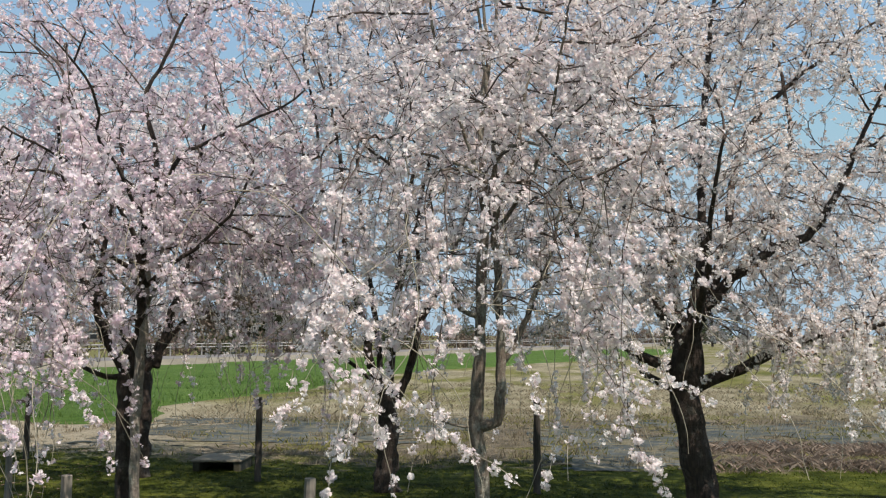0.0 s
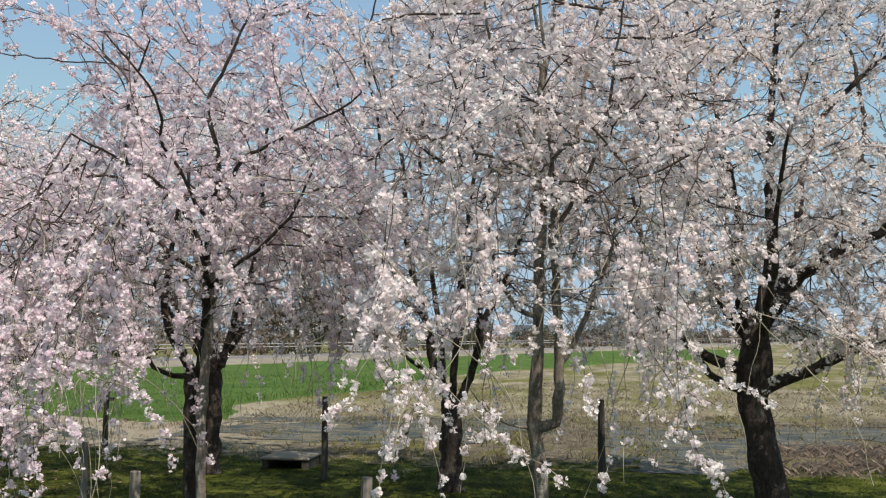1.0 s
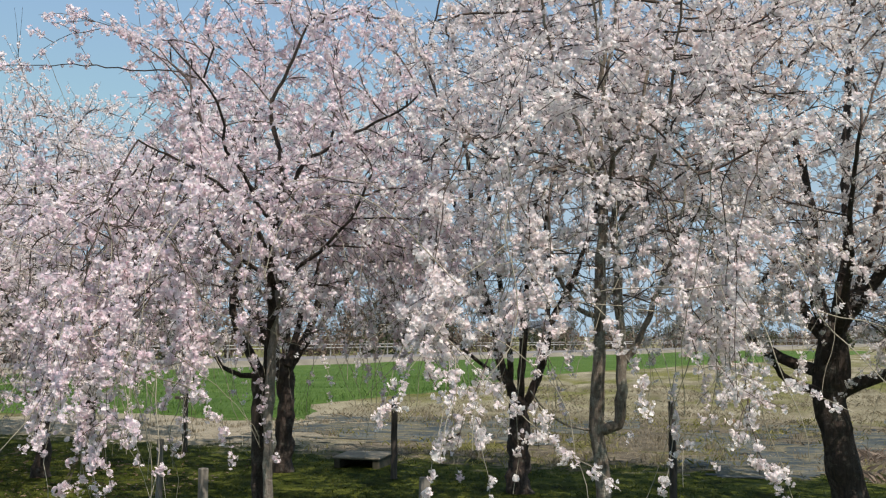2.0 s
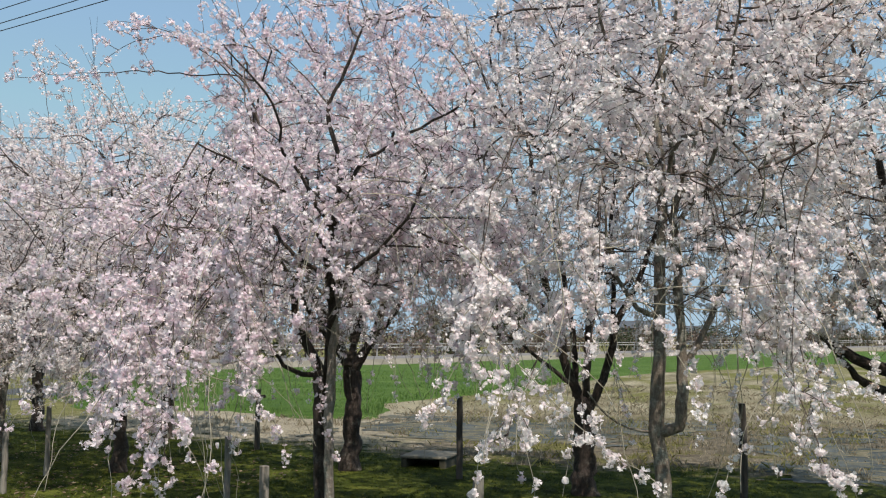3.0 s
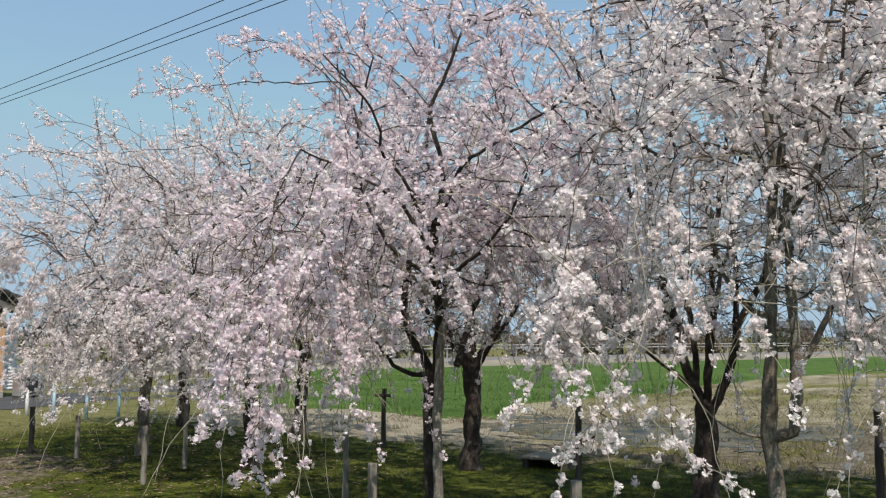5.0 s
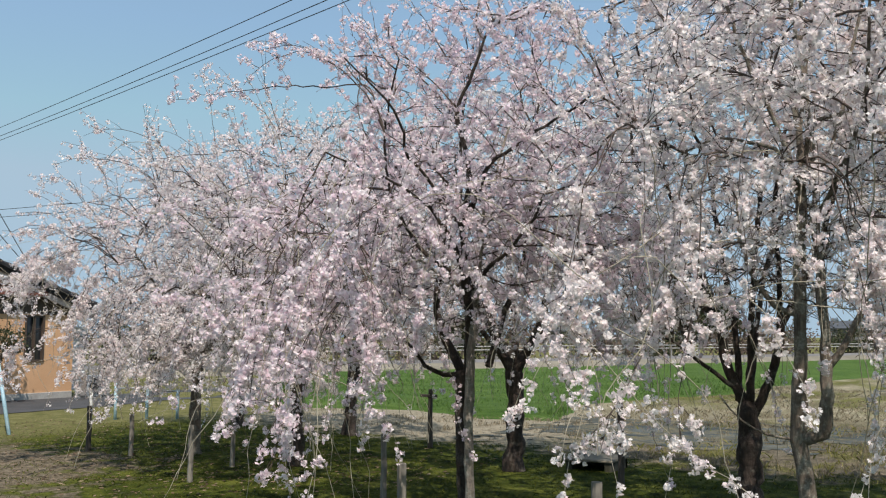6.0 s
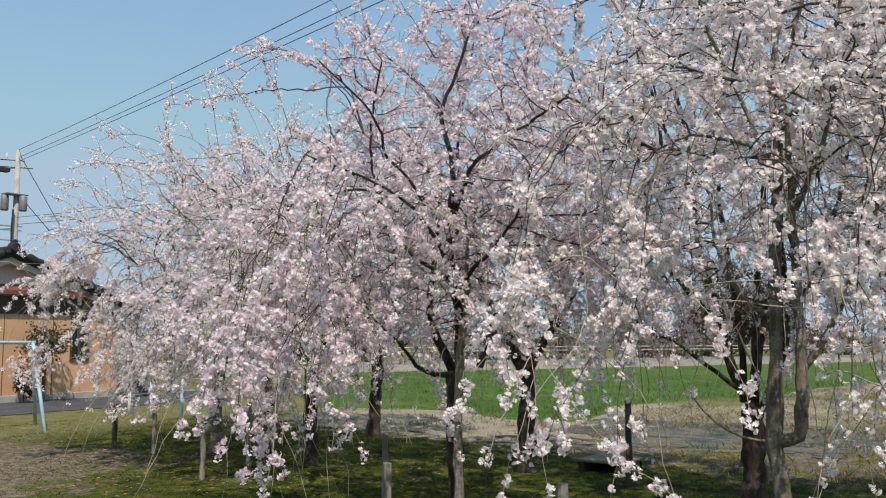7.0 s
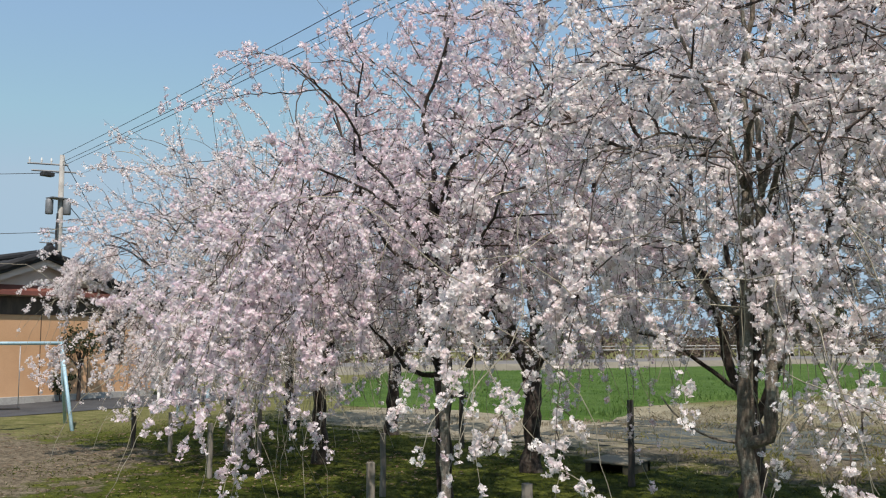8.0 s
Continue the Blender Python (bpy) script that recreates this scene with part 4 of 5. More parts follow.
# the pink one
cherry_tree((-1.75, 8.1), 41, "pink weeping cherry tree with a dark trunk", ((-0.05, 0.05, -0.1, 0.11), (-0.09, 0.03, 0.3, 0.082), (-0.11, 0.02, 0.8, 0.078), (-0.1, 0, 1.42, 0.074)),
            (
             (0.05, 0.014, ((-0.11, 0.0, 1.46), (-0.24, 0.02, 1.66), (-0.37, 0.03, 1.87), (-0.45, 0.05, 2.13), (-0.43, 0.07, 2.39), (-0.37, 0.08, 2.81), (-0.36, 0.1, 3.34))),
             (0.05, 0.026, ((-0.04, 0.0, 1.41), (0.07, -0.15, 1.82), (0.17, -0.3, 2.11), (0.21, -0.45, 2.3), (0.29, -0.6, 2.62), (0.35, -0.75, 2.8))),
             (0.03, 0.01, ((0.35, -0.75, 2.8), (0.42, -0.76, 3.08), (0.4, -0.77, 3.39), (0.33, -0.78, 3.75), (0.5, -0.79, 4.1), (0.71, -0.8, 4.51))),
             (0.019, 0.006, ((0.35, -0.75, 2.77), (0.3, -0.99, 2.87), (0.26, -1.23, 3.13), (0.21, -1.48, 3.26), (0.28, -1.72, 3.5), (0.23, -1.96, 3.71), (0.1, -2.2, 3.93))),
             (0.026, 0.008, ((0.32, -0.7, 2.76), (0.6, -0.74, 3.27), (0.85, -0.78, 3.4), (1.09, -0.82, 3.51), (1.48, -0.86, 3.66), (1.69, -0.9, 3.79))),
             (0.021, 0.007, ((0.19, -0.4, 2.28), (0.08, -0.56, 2.39), (-0.1, -0.72, 2.57), (-0.29, -0.88, 3.02), (-0.27, -1.04, 3.59), (-0.0, -1.2, 4.19))),
             (0.026, 0.008, ((0.19, -0.35, 2.23), (0.4, -0.49, 2.35), (0.68, -0.62, 2.52), (1.0, -0.76, 2.79), (1.22, -0.9, 3.14))),
             (0.03, 0.008, ((-0.1, 0.0, 1.44), (-0.25, -0.12, 1.43), (-0.37, -0.25, 1.52), (-0.53, -0.38, 1.77), (-0.72, -0.5, 1.96))),
             (0.036, 0.009, ((0.13, 0.1, 1.51), (0.17, 0.32, 1.93), (0.24, 0.54, 2.31), (0.27, 0.76, 2.88), (0.23, 0.98, 3.79), (0.2, 1.2, 4.76))),
             (0.03, 0.009, ((0.06, 0.0, 2.07), (-0.22, 0.28, 2.62), (-0.43, 0.55, 3.25), (-0.58, 0.83, 4.18), (-0.57, 1.1, 5.17))),
             (0.026, 0.007, ((0.19, -0.4, 2.25), (0.2, -0.78, 2.7), (0.07, -1.15, 3.02), (-0.17, -1.52, 3.21), (-0.31, -1.9, 3.32))),
             ),
            ((0.3, -0.3, 3.65, 1.4, 1.5, 1.55, 0.9), (-0.7, -0.9, 2.5, 1.3, 1.3, 0.7, 1.0), (0.9, 0.1, 2.9, 0.8, 1.0, 0.8, 0.7), (0.0, -0.2, 2.2, 0.8, 0.8, 0.5, 2.0)),
            PINK, BARK_DARK, hollow=(0.45, 2.45), petal_size=0.0160, petal_count=5, skirt=1.5, weep=0.7, count=66000, shoots=7.0, hang=190, near=4.3, top=5.9, floor=1.2, density=28,
            arches=((190, 30, 4, 1.0, 2.9), (230, 30, 8, 1.1, 2.2)),
            sprays=(((-1.85, 6.50, 3.89), (-2.90, 6.50, 4.00), (-4.20, 6.50, 4.05)), ((-1.83, 6.40, 3.84), (-2.35, 6.40, 4.26), (-2.96, 6.40, 4.34)), ((-1.95, 6.40, 3.93), (-2.56, 6.40, 4.25), (-3.12, 6.40, 4.05))),
            boughs=((-1.16, 5.3, 2.3, 14), (-1.28, 5.75, 1.8, 12), (-1.22, 4.9, 1.6, 9), (-1.78, 5.06, 1.45, 14), (-2.35, 5.45, 1.35, 6), (-1.33, 4.97, 1.35, 8), (-2.08, 5.2, 1.1, 6), (-2.41, 5.77, 0.85, 7), (-2.0, 6.08, 0.95, 7), (-2.24, 6.15, 0.92, 6), (-1.72, 6.34, 1.4, 8), (-1.62, 6.05, 1.45, 6), (-2.8, 6.1, 1.25, 7), (-2.5, 6.4, 1.7, 12), (-1.9, 6.0, 2.0, 12), (-3.0, 7.0, 1.6, 11), (-2.6, 6.3, 1.35, 7), (-3.2, 6.7, 1.4, 7), (-0.6, 8.6, 1.9, 11), (-0.2, 9.2, 2.05, 10)))
cherry_tree((-1.70, 7.92), 45, "slim young cherry tree with a pale straight trunk", ((0.03, 0, -0.1, 0.06), (0.02, 0, 0.3, 0.048), (0.02, 0, 1.2, 0.043), (0.07, 0.02, 2.1, 0.036)),
            rising(np.random.default_rng(45), (0.07, 0.02, 2.05), ((0.03, 80, 76, 1.9, 0.05), (0.018, 200, 48, 1.2, 0.0), (0.018, 330, 50, 1.3, 0.0))),
            ((0.0, 0.0, 3.2, 0.8, 0.8, 0.9, 1.0),),
            PINK, BARK_PALE, weep=0.6, count=9000, hang=20, near=5.0, top=4.6, floor=1.6, petal_size=0.0160)
# the ones further along the row
cherry_tree((-3.1, 11.7), 53, "cherry tree with a dark forked trunk in full bloom", ((0.0, 0, -0.1, 0.17), (0, 0, 0.3, 0.13), (0.02, 0, 0.9, 0.12), (0.0, 0, 1.3, 0.115)),
            rising(np.random.default_rng(53), (0.0, 0, 1.25), ((0.075, 170, 62, 3.4, 0.1), (0.075, 30, 66, 3.8, 0.08), (0.065, 280, 66, 3.4, 0.0), (0.065, 100, 75, 4.0, 0.0), (0.05, 225, 52, 2.8, 0.0), (0.05, 340, 50, 2.8, 0.0))),
            ((0.0, 0.0, 3.6, 2.1, 1.9, 1.75, 1.0),),
            PALE, BARK_DARK, puff=8, tips=0.0042, petal_count=3, petal_size=0.0175, weep=0.5, count=60000, top=5.7, hang=30, floor=1.2, density=22,
            boughs=((-3.3, 9.8, 1.6, 11), (-2.3, 10.0, 1.7, 10), (-4.0, 10.4, 1.6, 10)))
cherry_tree((-5.9, 10.5), 67, "weeping cherry tree with blossom hanging close to the grass", ((0.0, 0, -0.1, 0.13), (0, 0, 0.3, 0.10), (-0.02, 0, 0.9, 0.095), (-0.03, 0, 1.4, 0.09)),
            rising(np.random.default_rng(67), (-0.03, 0, 1.35), ((0.05, 200, 54, 2.6, -0.1), (0.05, 60, 70, 3.0, 0.0), (0.045, 270, 52, 2.4, -0.1), (0.045, 150, 54, 2.6, -0.1), (0.045, 330, 50, 2.5, -0.05), (0.045, 110, 76, 3.0, 0.0), (0.04, 225, 66, 2.8, 0.0))),
            ((0.0, 0.0, 3.2, 2.1, 2.0, 1.7, 1.0), (0.0, -1.0, 2.1, 1.9, 1.3, 0.8, 1.0)),
            BLUSH, BARK_DARK, skirt=1.1, petal_size=0.0175, petal_count=3, weep=0.85, count=76000, top=5.5, hang=120, floor=0.6, density=24,
            arches=((180, 45, 26, 1.4, 3.2), (60, 40, 12, 1.3, 3.6)),
            sprays=(((-4.56, 7.60, 3.54), (-4.75, 7.60, 4.04), (-4.84, 7.60, 4.54)), ((-3.90, 7.80, 3.76), (-4.40, 7.80, 4.42), (-5.33, 7.80, 4.82)), ((-4.33, 7.80, 3.30), (-4.62, 7.80, 3.90), (-4.84, 7.80, 4.35)), ((-5.69, 8.00, 3.57), (-5.92, 8.00, 4.04), (-6.24, 8.00, 4.42)), ((-5.69, 7.80, 3.75), (-6.37, 7.80, 4.18), (-7.15, 7.80, 4.57)), ((-5.18, 7.30, 3.32), (-5.94, 7.30, 3.76), (-7.11, 7.30, 3.80)), ((-4.18, 7.50, 3.77), (-5.20, 7.50, 3.83), (-6.34, 7.50, 3.91)), ((-3.03, 7.40, 3.37), (-3.70, 7.40, 3.62), (-4.57, 7.40, 3.64))),
            boughs=((-5.2, 8.2, 1.7, 13), (-6.6, 8.4, 1.6, 13), (-4.4, 8.8, 1.7, 13), (-5.9, 7.9, 1.9, 13), (-5.0, 8.9, 1.5, 9), (-6.3, 8.6, 1.3, 12), (-6.35, 7.6, 0.72, 6), (-6.35, 8.35, 0.82, 8), (-6.5, 9.8, 1.0, 8), (-6.8, 8.8, 1.05, 9), (-5.3, 8.8, 1.05, 7), (-5.3, 8.7, 1.25, 12), (-4.6, 9.3, 1.35, 12), (-3.9, 9.4, 1.6, 12)))
cherry_tree((-8.1, 10.7), 71, "weeping cherry tree with arching sprays at the row's end", ((0.0, 0, -0.1, 0.12), (0, 0, 0.3, 0.09), (0.0, 0, 0.9, 0.085), (0.03, 0, 1.4, 0.08)),
            rising(np.random.default_rng(71), (0.03, 0, 1.35), ((0.034, 222, 48, 2.0, -0.1), (0.05, 60, 66, 2.6, 0.0), (0.045, 270, 52, 2.3, -0.1), (0.05, 130, 54, 2.5, -0.1), (0.05, 340, 54, 2.5, -0.05), (0.045, 30, 54, 2.5, 0.0), (0.04, 195, 66, 2.6, 0.0))),
            ((0.1, 0.1, 2.95, 1.8, 1.9, 1.5, 1.0), (0.1, -0.9, 2.0, 1.5, 1.2, 0.8, 1.0)),
            BLUSH, BARK_GREY, skirt=1.1, petal_size=0.0175, petal_count=3, weep=0.9, count=72000, top=5.2, hang=120, floor=0.6, density=24,
            arches=((195, 40, 30, 1.5, 2.7), (120, 40, 14, 1.4, 3.0)),
            sprays=(((-7.20, 8.20, 3.67), (-7.56, 8.20, 4.14), (-8.21, 8.20, 4.40)), ((-7.62, 8.20, 3.58), (-7.95, 8.20, 3.90), (-8.42, 8.20, 3.88)), ((-7.78, 8.20, 3.07), (-8.15, 8.20, 3.47), (-8.91, 8.20, 3.80)), ((-8.00, 8.40, 3.25), (-8.49, 8.40, 3.48), (-9.05, 8.40, 3.54)), ((-8.10, 8.40, 3.10), (-8.78, 8.40, 3.28), (-9.38, 8.40, 3.25))),
            boughs=((-9.45, 8.35, 1.3, 9), (-9.15, 8.1, 1.15, 8), (-9.2, 8.4, 2.7, 16), (-8.87, 7.8, 2.35, 8), (-9.77, 8.96, 2.95, 12), (-9.0, 8.8, 2.75, 16), (-9.6, 8.6, 2.6, 12), (-8.1, 8.46, 2.15, 14), (-7.84, 8.33, 1.3, 12), (-7.9, 8.9, 1.1, 9), (-7.3, 9.0, 1.0, 10), (-9.5, 8.5, 2.5, 12), (-9.0, 8.5, 2.6, 13), (-9.2, 9.0, 2.75, 12), (-8.5, 8.6, 2.6, 12),  (-7.4, 8.6, 1.6, 13), (-8.0, 8.3, 1.8, 13), (-7.9, 8.9, 1.25, 12), (-7.1, 9.2, 1.25, 12), (-8.6, 9.6, 1.35, 8), (-8.5, 9.4, 1.2, 10), (-9.6, 10.6, 1.4, 9), (-9.6, 11.6, 1.25, 8)))
cherry_tree((-7.7, 14.15), 83, "cherry tree with a dark crooked trunk beside a field", ((0.0, 0, -0.1, 0.16), (0, 0, 0.3, 0.12), (0.04, 0, 0.9, 0.11), (0.08, 0, 1.4, 0.10)),
            rising(np.random.default_rng(83), (0.08, 0, 1.35), ((0.06, 190, 46, 2.8, 0.0), (0.065, 40, 56, 3.2, 0.05), (0.055, 270, 58, 2.8, 0.0), (0.055, 120, 64, 3.0, 0.0), (0.05, 330, 50, 2.8, 0.0))),
            ((0.0, 0.0, 3.3, 2.2, 2.0, 1.6, 1.0),),
            PALE, BARK_DARK, skirt=1.4, weep=0.6, count=28000, top=5.4, hang=30, petal_count=3, petal_size=0.0240, floor=1.1, density=18, shoots=5.0)
cherry_tree((-10.7, 14.4), 97, "cherry tree with a dark trunk behind the row", ((0.0, 0, -0.1, 0.15), (0, 0, 0.3, 0.115), (-0.04, 0, 0.9, 0.105), (-0.05, 0, 1.4, 0.10)),
            rising(np.random.default_rng(97), (-0.05, 0, 1.35), ((0.055, 190, 44, 2.4, 0.0), (0.06, 40, 56, 2.8, 0.05), (0.05, 270, 56, 2.4, 0.0), (0.05, 120, 62, 2.6, 0.0), (0.05, 330, 50, 2.5, 0.0))),
            ((0.0, 0.0, 2.9, 2.0, 1.9, 1.35, 1.0),),
            PALE, BARK_DARK, skirt=1.3, weep=0.65, count=26000, top=4.8, hang=30, petal_count=3, petal_size=0.0240, floor=0.9, density=18, shoots=5.0)

# ---- posts and stakes ----
def stake(name, at, height, r, material, label, square=False, lean=(0.0, 0.0)):
    s = Shape()
    if square:
        m = Matrix.Rotation(radians(20 * at[0]), 4, "Z")
        s.box((-r, -r, -0.15), (r, r, height), m)
        me = bevelled(s, name, material, 0.008)
    else:
        zs = np.linspace(-0.15, height, 6)
        s.tube([(lean[0] * z, lean[1] * z, z) for z in zs], [r * (1.06 - 0.1 * i / 5) for i in range(6)], 10, wobble=0.3)
        me = s.mesh(name, material)
    ob = tagged(new(name, me), label, "post", "posts among the trees")
    ob.location = (at[0], at[1], relief(*at))
    return ob


stake("fence_post", (-1.44, 11.29), 1.02, 0.042, WOOD_DARK, "dark weathered round fence post in the grass")
stake("fence_post", (1.95, 10.5), 1.06, 0.042, WOOD_DARK, "dark weathered round fence post in the grass")
stake("wooden_stake", (-1.93, 7.17), 0.70, 0.034, WOOD_PALE, "short pale weathered square stake in the turf", True)
stake("wooden_stake", (-3.35, 8.95), 0.70, 0.036, WOOD_PALE, "greyish weathered round stake in the turf", False)
stake("wooden_stake", (-6.12, 8.73), 0.70, 0.036, WOOD_PALE, "greyish weathered round stake in the turf", False)
stake("wooden_stake", (-9.57, 9.91), 0.70, 0.04, WOOD_DARK, "dark weathered round stake at the row's end", False)
stake("wooden_stake", (-8.67, 9.97), 0.62, 0.036, WOOD_PALE, "greyish weathered round stake in the turf", False)
stake("wooden_stake", (-6.63, 10.0), 0.88, 0.034, WOOD_PALE, "tall greyish round stake in the turf", False)
stake("wooden_stake", (0.15, 6.44), 0.80, 0.042, WOOD_PALE, "grey weathered thick stake among hanging blossom", False)

cross = empty("cross_post", "dark wooden post with a short crossbar near its top", "post", "posts among the trees", at=(-5.31, 13.1, 0))
part("post", Shape().tube([(0, 0, -0.15), (0, 0, 0.5), (0.01, 0, 0.95)], (0.045, 0.042, 0.04), 10, wobble=0.3).mesh("post", WOOD_DARK), cross)
part("crossbar", bevelled(Shape().box((-0.16, -0.055, 0.82), (0.16, -0.03, 0.87)), "crossbar", WOOD_DARK), cross)

# concrete drain box with a dark mouth, sunk into the bank
drain = empty("drain_box", "low mossy concrete drain box with a dark mouth", "drain", at=(-2.22, 12.3, -0.085))
for lo, hi in (((-0.32, -0.16, -0.1), (-0.23, 0.5, 0.2)), ((0.23, -0.16, -0.1), (0.32, 0.5, 0.2)), ((-0.32, 0.42, -0.1), (0.32, 0.5, 0.198))):
    part("side_wall", bevelled(Shape().box(lo, hi), "side_wall", OLD_CONCRETE, 0.01), drain)
part("cover_slab", bevelled(Shape().box((-0.34, -0.18, 0.2), (0.34, 0.53, 0.235)), "cover_slab", BANK, 0.012), drain, "cover slab overgrown with dry grass")


# ---- playground ----
def pipe(name, pts, r, material, parent, label=""):
    return part(name, Shape().tube(pts, [r] * len(pts), 10).mesh(name, material, True), parent, label)


swing = empty("swing_set", "pale blue steel swing set on the lawn", "swing", at=(-13.91, 11.09, 0))
LONG = Vector((-0.437, -0.9, 0)).normalized()
WIDE = Vector((0.9, -0.437, 0))
top_z = 1.69
for q, name in ((0.0, "leg"), (3.0, "leg")):
    for side in (-1, 1):
        foot = LONG * q + WIDE * side * 0.92 + LONG * (-0.2 if q == 0 else 0.2)
        pipe(name, (foot + Vector((0, 0, -0.05)), LONG * q + Vector((0, 0, top_z))), 0.036, BLUE_PAINT, swing)
pipe("top_bar", (LONG * -0.05 + Vector((0, 0, top_z)), LONG * 3.05 + Vector((0, 0, top_z))), 0.036, BLUE_PAINT, swing)
for q in (0.75, 1.25, 1.85, 2.35):
    pipe("chain", (LONG * q + Vector((0, 0, top_z)), LONG * q + Vector((0, 0, 0.42))), 0.008, STEEL, swing)
for q in (0.75, 1.85):
    a = LONG * (q - 0.03)
    m = Matrix((tuple(LONG) + (0,), tuple(WIDE) + (0,), (0, 0, 1, 0), (0, 0, 0, 1))).transposed()
    part("swing_seat", bevelled(Shape().box((q - 0.03, -0.11, 0.39), (q + 0.53, 0.11, 0.43), m), "swing_seat", BLACK), swing)

bars = empty("horizontal_bars", "row of light blue exercise bars on the lawn", "exercise bar", at=(-13.83, 13.9, 0))
BAR_WAY = Vector((0.60, 0.80, 0)).normalized()
for q, z in ((0.0, 0.80), (0.65, 0.72), (1.3, 0.64)):
    pipe("post", (BAR_WAY * q + Vector((0, 0, -0.1)), BAR_WAY * q + Vector((0, 0, z / 2)), BAR_WAY * q + Vector((0, 0, z))), 0.035, BLUE_PAINT, bars)
for q, z in ((0.0, 0.68), (0.65, 0.60)):
    pipe("bar", (BAR_WAY * q + Vector((0, 0, z)), BAR_WAY * (q + 0.65) + Vector((0, 0, z))), 0.018, STEEL, bars, "bare steel bar")
lawn_post = Shape().tube([(0, 0, -0.1), (0, 0, 0.3), (0, 0, 0.58)], (0.04, 0.04, 0.036), 10).mesh("metal_post", WHITE_PAINT, True)
tagged(new("metal_post", lawn_post), "short white painted metal post on the lawn", "post").location = (-15.27, 14.4, 0.0)


# ---- house ----
def build_house():
    x0, y0, y1, yp = -20.7, 10.7, 17.95, 14.32
    eave, ridge, plate = 2.74, 4.05, 2.66
    depth = 9.0
    house = empty("house", "single-storey ochre house with black tiled gable roof", "house", at=(x0, yp, 0))

    def put(name, shape, material, label="", bevel=0.0, parent=None):
        shape.v = [(p[0] - x0, p[1] - yp, p[2]) for p in shape.v]
        me = bevelled(shape, name, material, bevel) if bevel else shape.mesh(name, material)
        ob = part(name, me, parent or house, label)
        return ob

    put("foundation", Shape().box((x0 - depth, y0, -0.1), (x0 + 0.03, y1, 0.22)), CONCRETE, "", 0.01)
    wy0, wy1, wz0, wz1 = 16.35, 16.97, 1.1, 2.4
    t = 0.15
    end = Shape()
    ys, zs = (y0, wy0, wy1, y1), (0.22, wz0, wz1, plate)
    for xf, flip in ((x0, False), (x0 - t, True)):
        n = len(end.v)
        end.v += [(xf, y, z) for z in zs for y in ys]
        for j in range(3):
            for i in range(3):
                if (i, j) != (1, 1):
                    q = (n + j * 4 + i, n + j * 4 + i + 1, n + j * 4 + i + 5, n + j * 4 + i + 4)
                    end.f.append(q[::-1] if flip else q)
    for a, b in ((5, 6), (6, 10), (10, 9), (9, 5)):
        end.f.append((a, b, b + 16, a + 16))
    for a, b in ((1, 0), (2, 1), (3, 2), (7, 3), (11, 7), (15, 11), (14, 15), (13, 14), (12, 13), (8, 12), (4, 8), (0, 4)):
        end.f.append((a, b, b + 16, a + 16))
    put("wall", end, STUCCO)
    put("wall", Shape().box((x0 - depth, y1 - t, 0.22), (x0 - t, y1, plate)), STUCCO)
    put("wall", Shape().box((x0 - depth, y0, 0.22), (x0 - t, y0 + t, plate)), STUCCO)
    put("wall", Shape().box((x0 - depth, y0 + t, 0.22), (x0 - depth + t, y1 - t, plate)), STUCCO)
    put("window", Shape().box((x0 - 0.1, wy0, wz0), (x0 - 0.07, wy1, wz1)), GLASS, "dark window pane")
    fr = Shape()
    for lo, hi in (((x0 - 0.12, wy0, wz0), (x0 + 0.03, wy0 + 0.05, wz1)), ((x0 - 0.12, wy1 - 0.05, wz0), (x0 + 0.03, wy1, wz1)), ((x0 - 0.12, wy0 + 0.05, wz0), (x0 + 0.04, wy1 - 0.05, wz0 + 0.05)), ((x0 - 0.12, wy0 + 0.05, wz1 - 0.05), (x0 + 0.03, wy1 - 0.05, wz1)), ((x0 - 0.06, (wy0 + wy1) / 2 - 0.025, wz0 + 0.05), (x0 + 0.02, (wy0 + wy1) / 2 + 0.025, wz1 - 0.05))):
        fr.box(lo, hi)
    put("window_frame", fr, BROWN_WOOD)
    for y in (12.9, 14.35, 15.8):
        put("wall_joint", Shape().box((x0, y, 0.24), (x0 + 0.006, y + 0.02, 2.48)), BROWN_WOOD)
    # pent roof across the gable end
    pent = Shape()
    pent.add(((x0 + 0.002, yp - 2.5, 3.24), (x0 + 0.25, yp - 2.5, 3.05), (x0 + 0.25, yp + 2.5, 3.05), (x0 + 0.002, yp + 2.5, 3.24), (x0 + 0.002, yp - 2.5, 3.16), (x0 + 0.25, yp - 2.5, 2.99), (x0 + 0.25, yp + 2.5, 2.99), (x0 + 0.002, yp + 2.5, 3.16)),
             ((0, 1, 2, 3), (7, 6, 5, 4), (0, 4, 5, 1), (1, 5, 6, 2), (2, 6, 7, 3), (3, 7, 4, 0)))
    put("pent_roof", pent, RED_METAL, "red-brown metal pent roof")
    put("fascia", Shape().box((x0 + 0.252, yp - 2.52, 2.95), (x0 + 0.28, yp + 2.52, 3.07)), RED_METAL)
    # dark wood band whose brown also paints in the shade under the pent roof
    put("eave_shade_band", Shape().box((x0, y0 + 0.02, 2.43), (x0 + 0.03, y1 - 0.02, plate)), BROWN_WOOD)
    band = Shape()
    band.add([(x, yp + w, z) for x in (x0, x0 + 0.028) for w, z in ((-3.45, plate), (3.45, plate), (2.75, 2.92), (-2.75, 2.92))],
             ((3, 2, 1, 0), (4, 5, 6, 7), (0, 1, 5, 4), (1, 2, 6, 5), (2, 3, 7, 6), (3, 0, 4, 7)))
    put("eave_shade_band", band, BROWN_WOOD)
    gable = Shape()
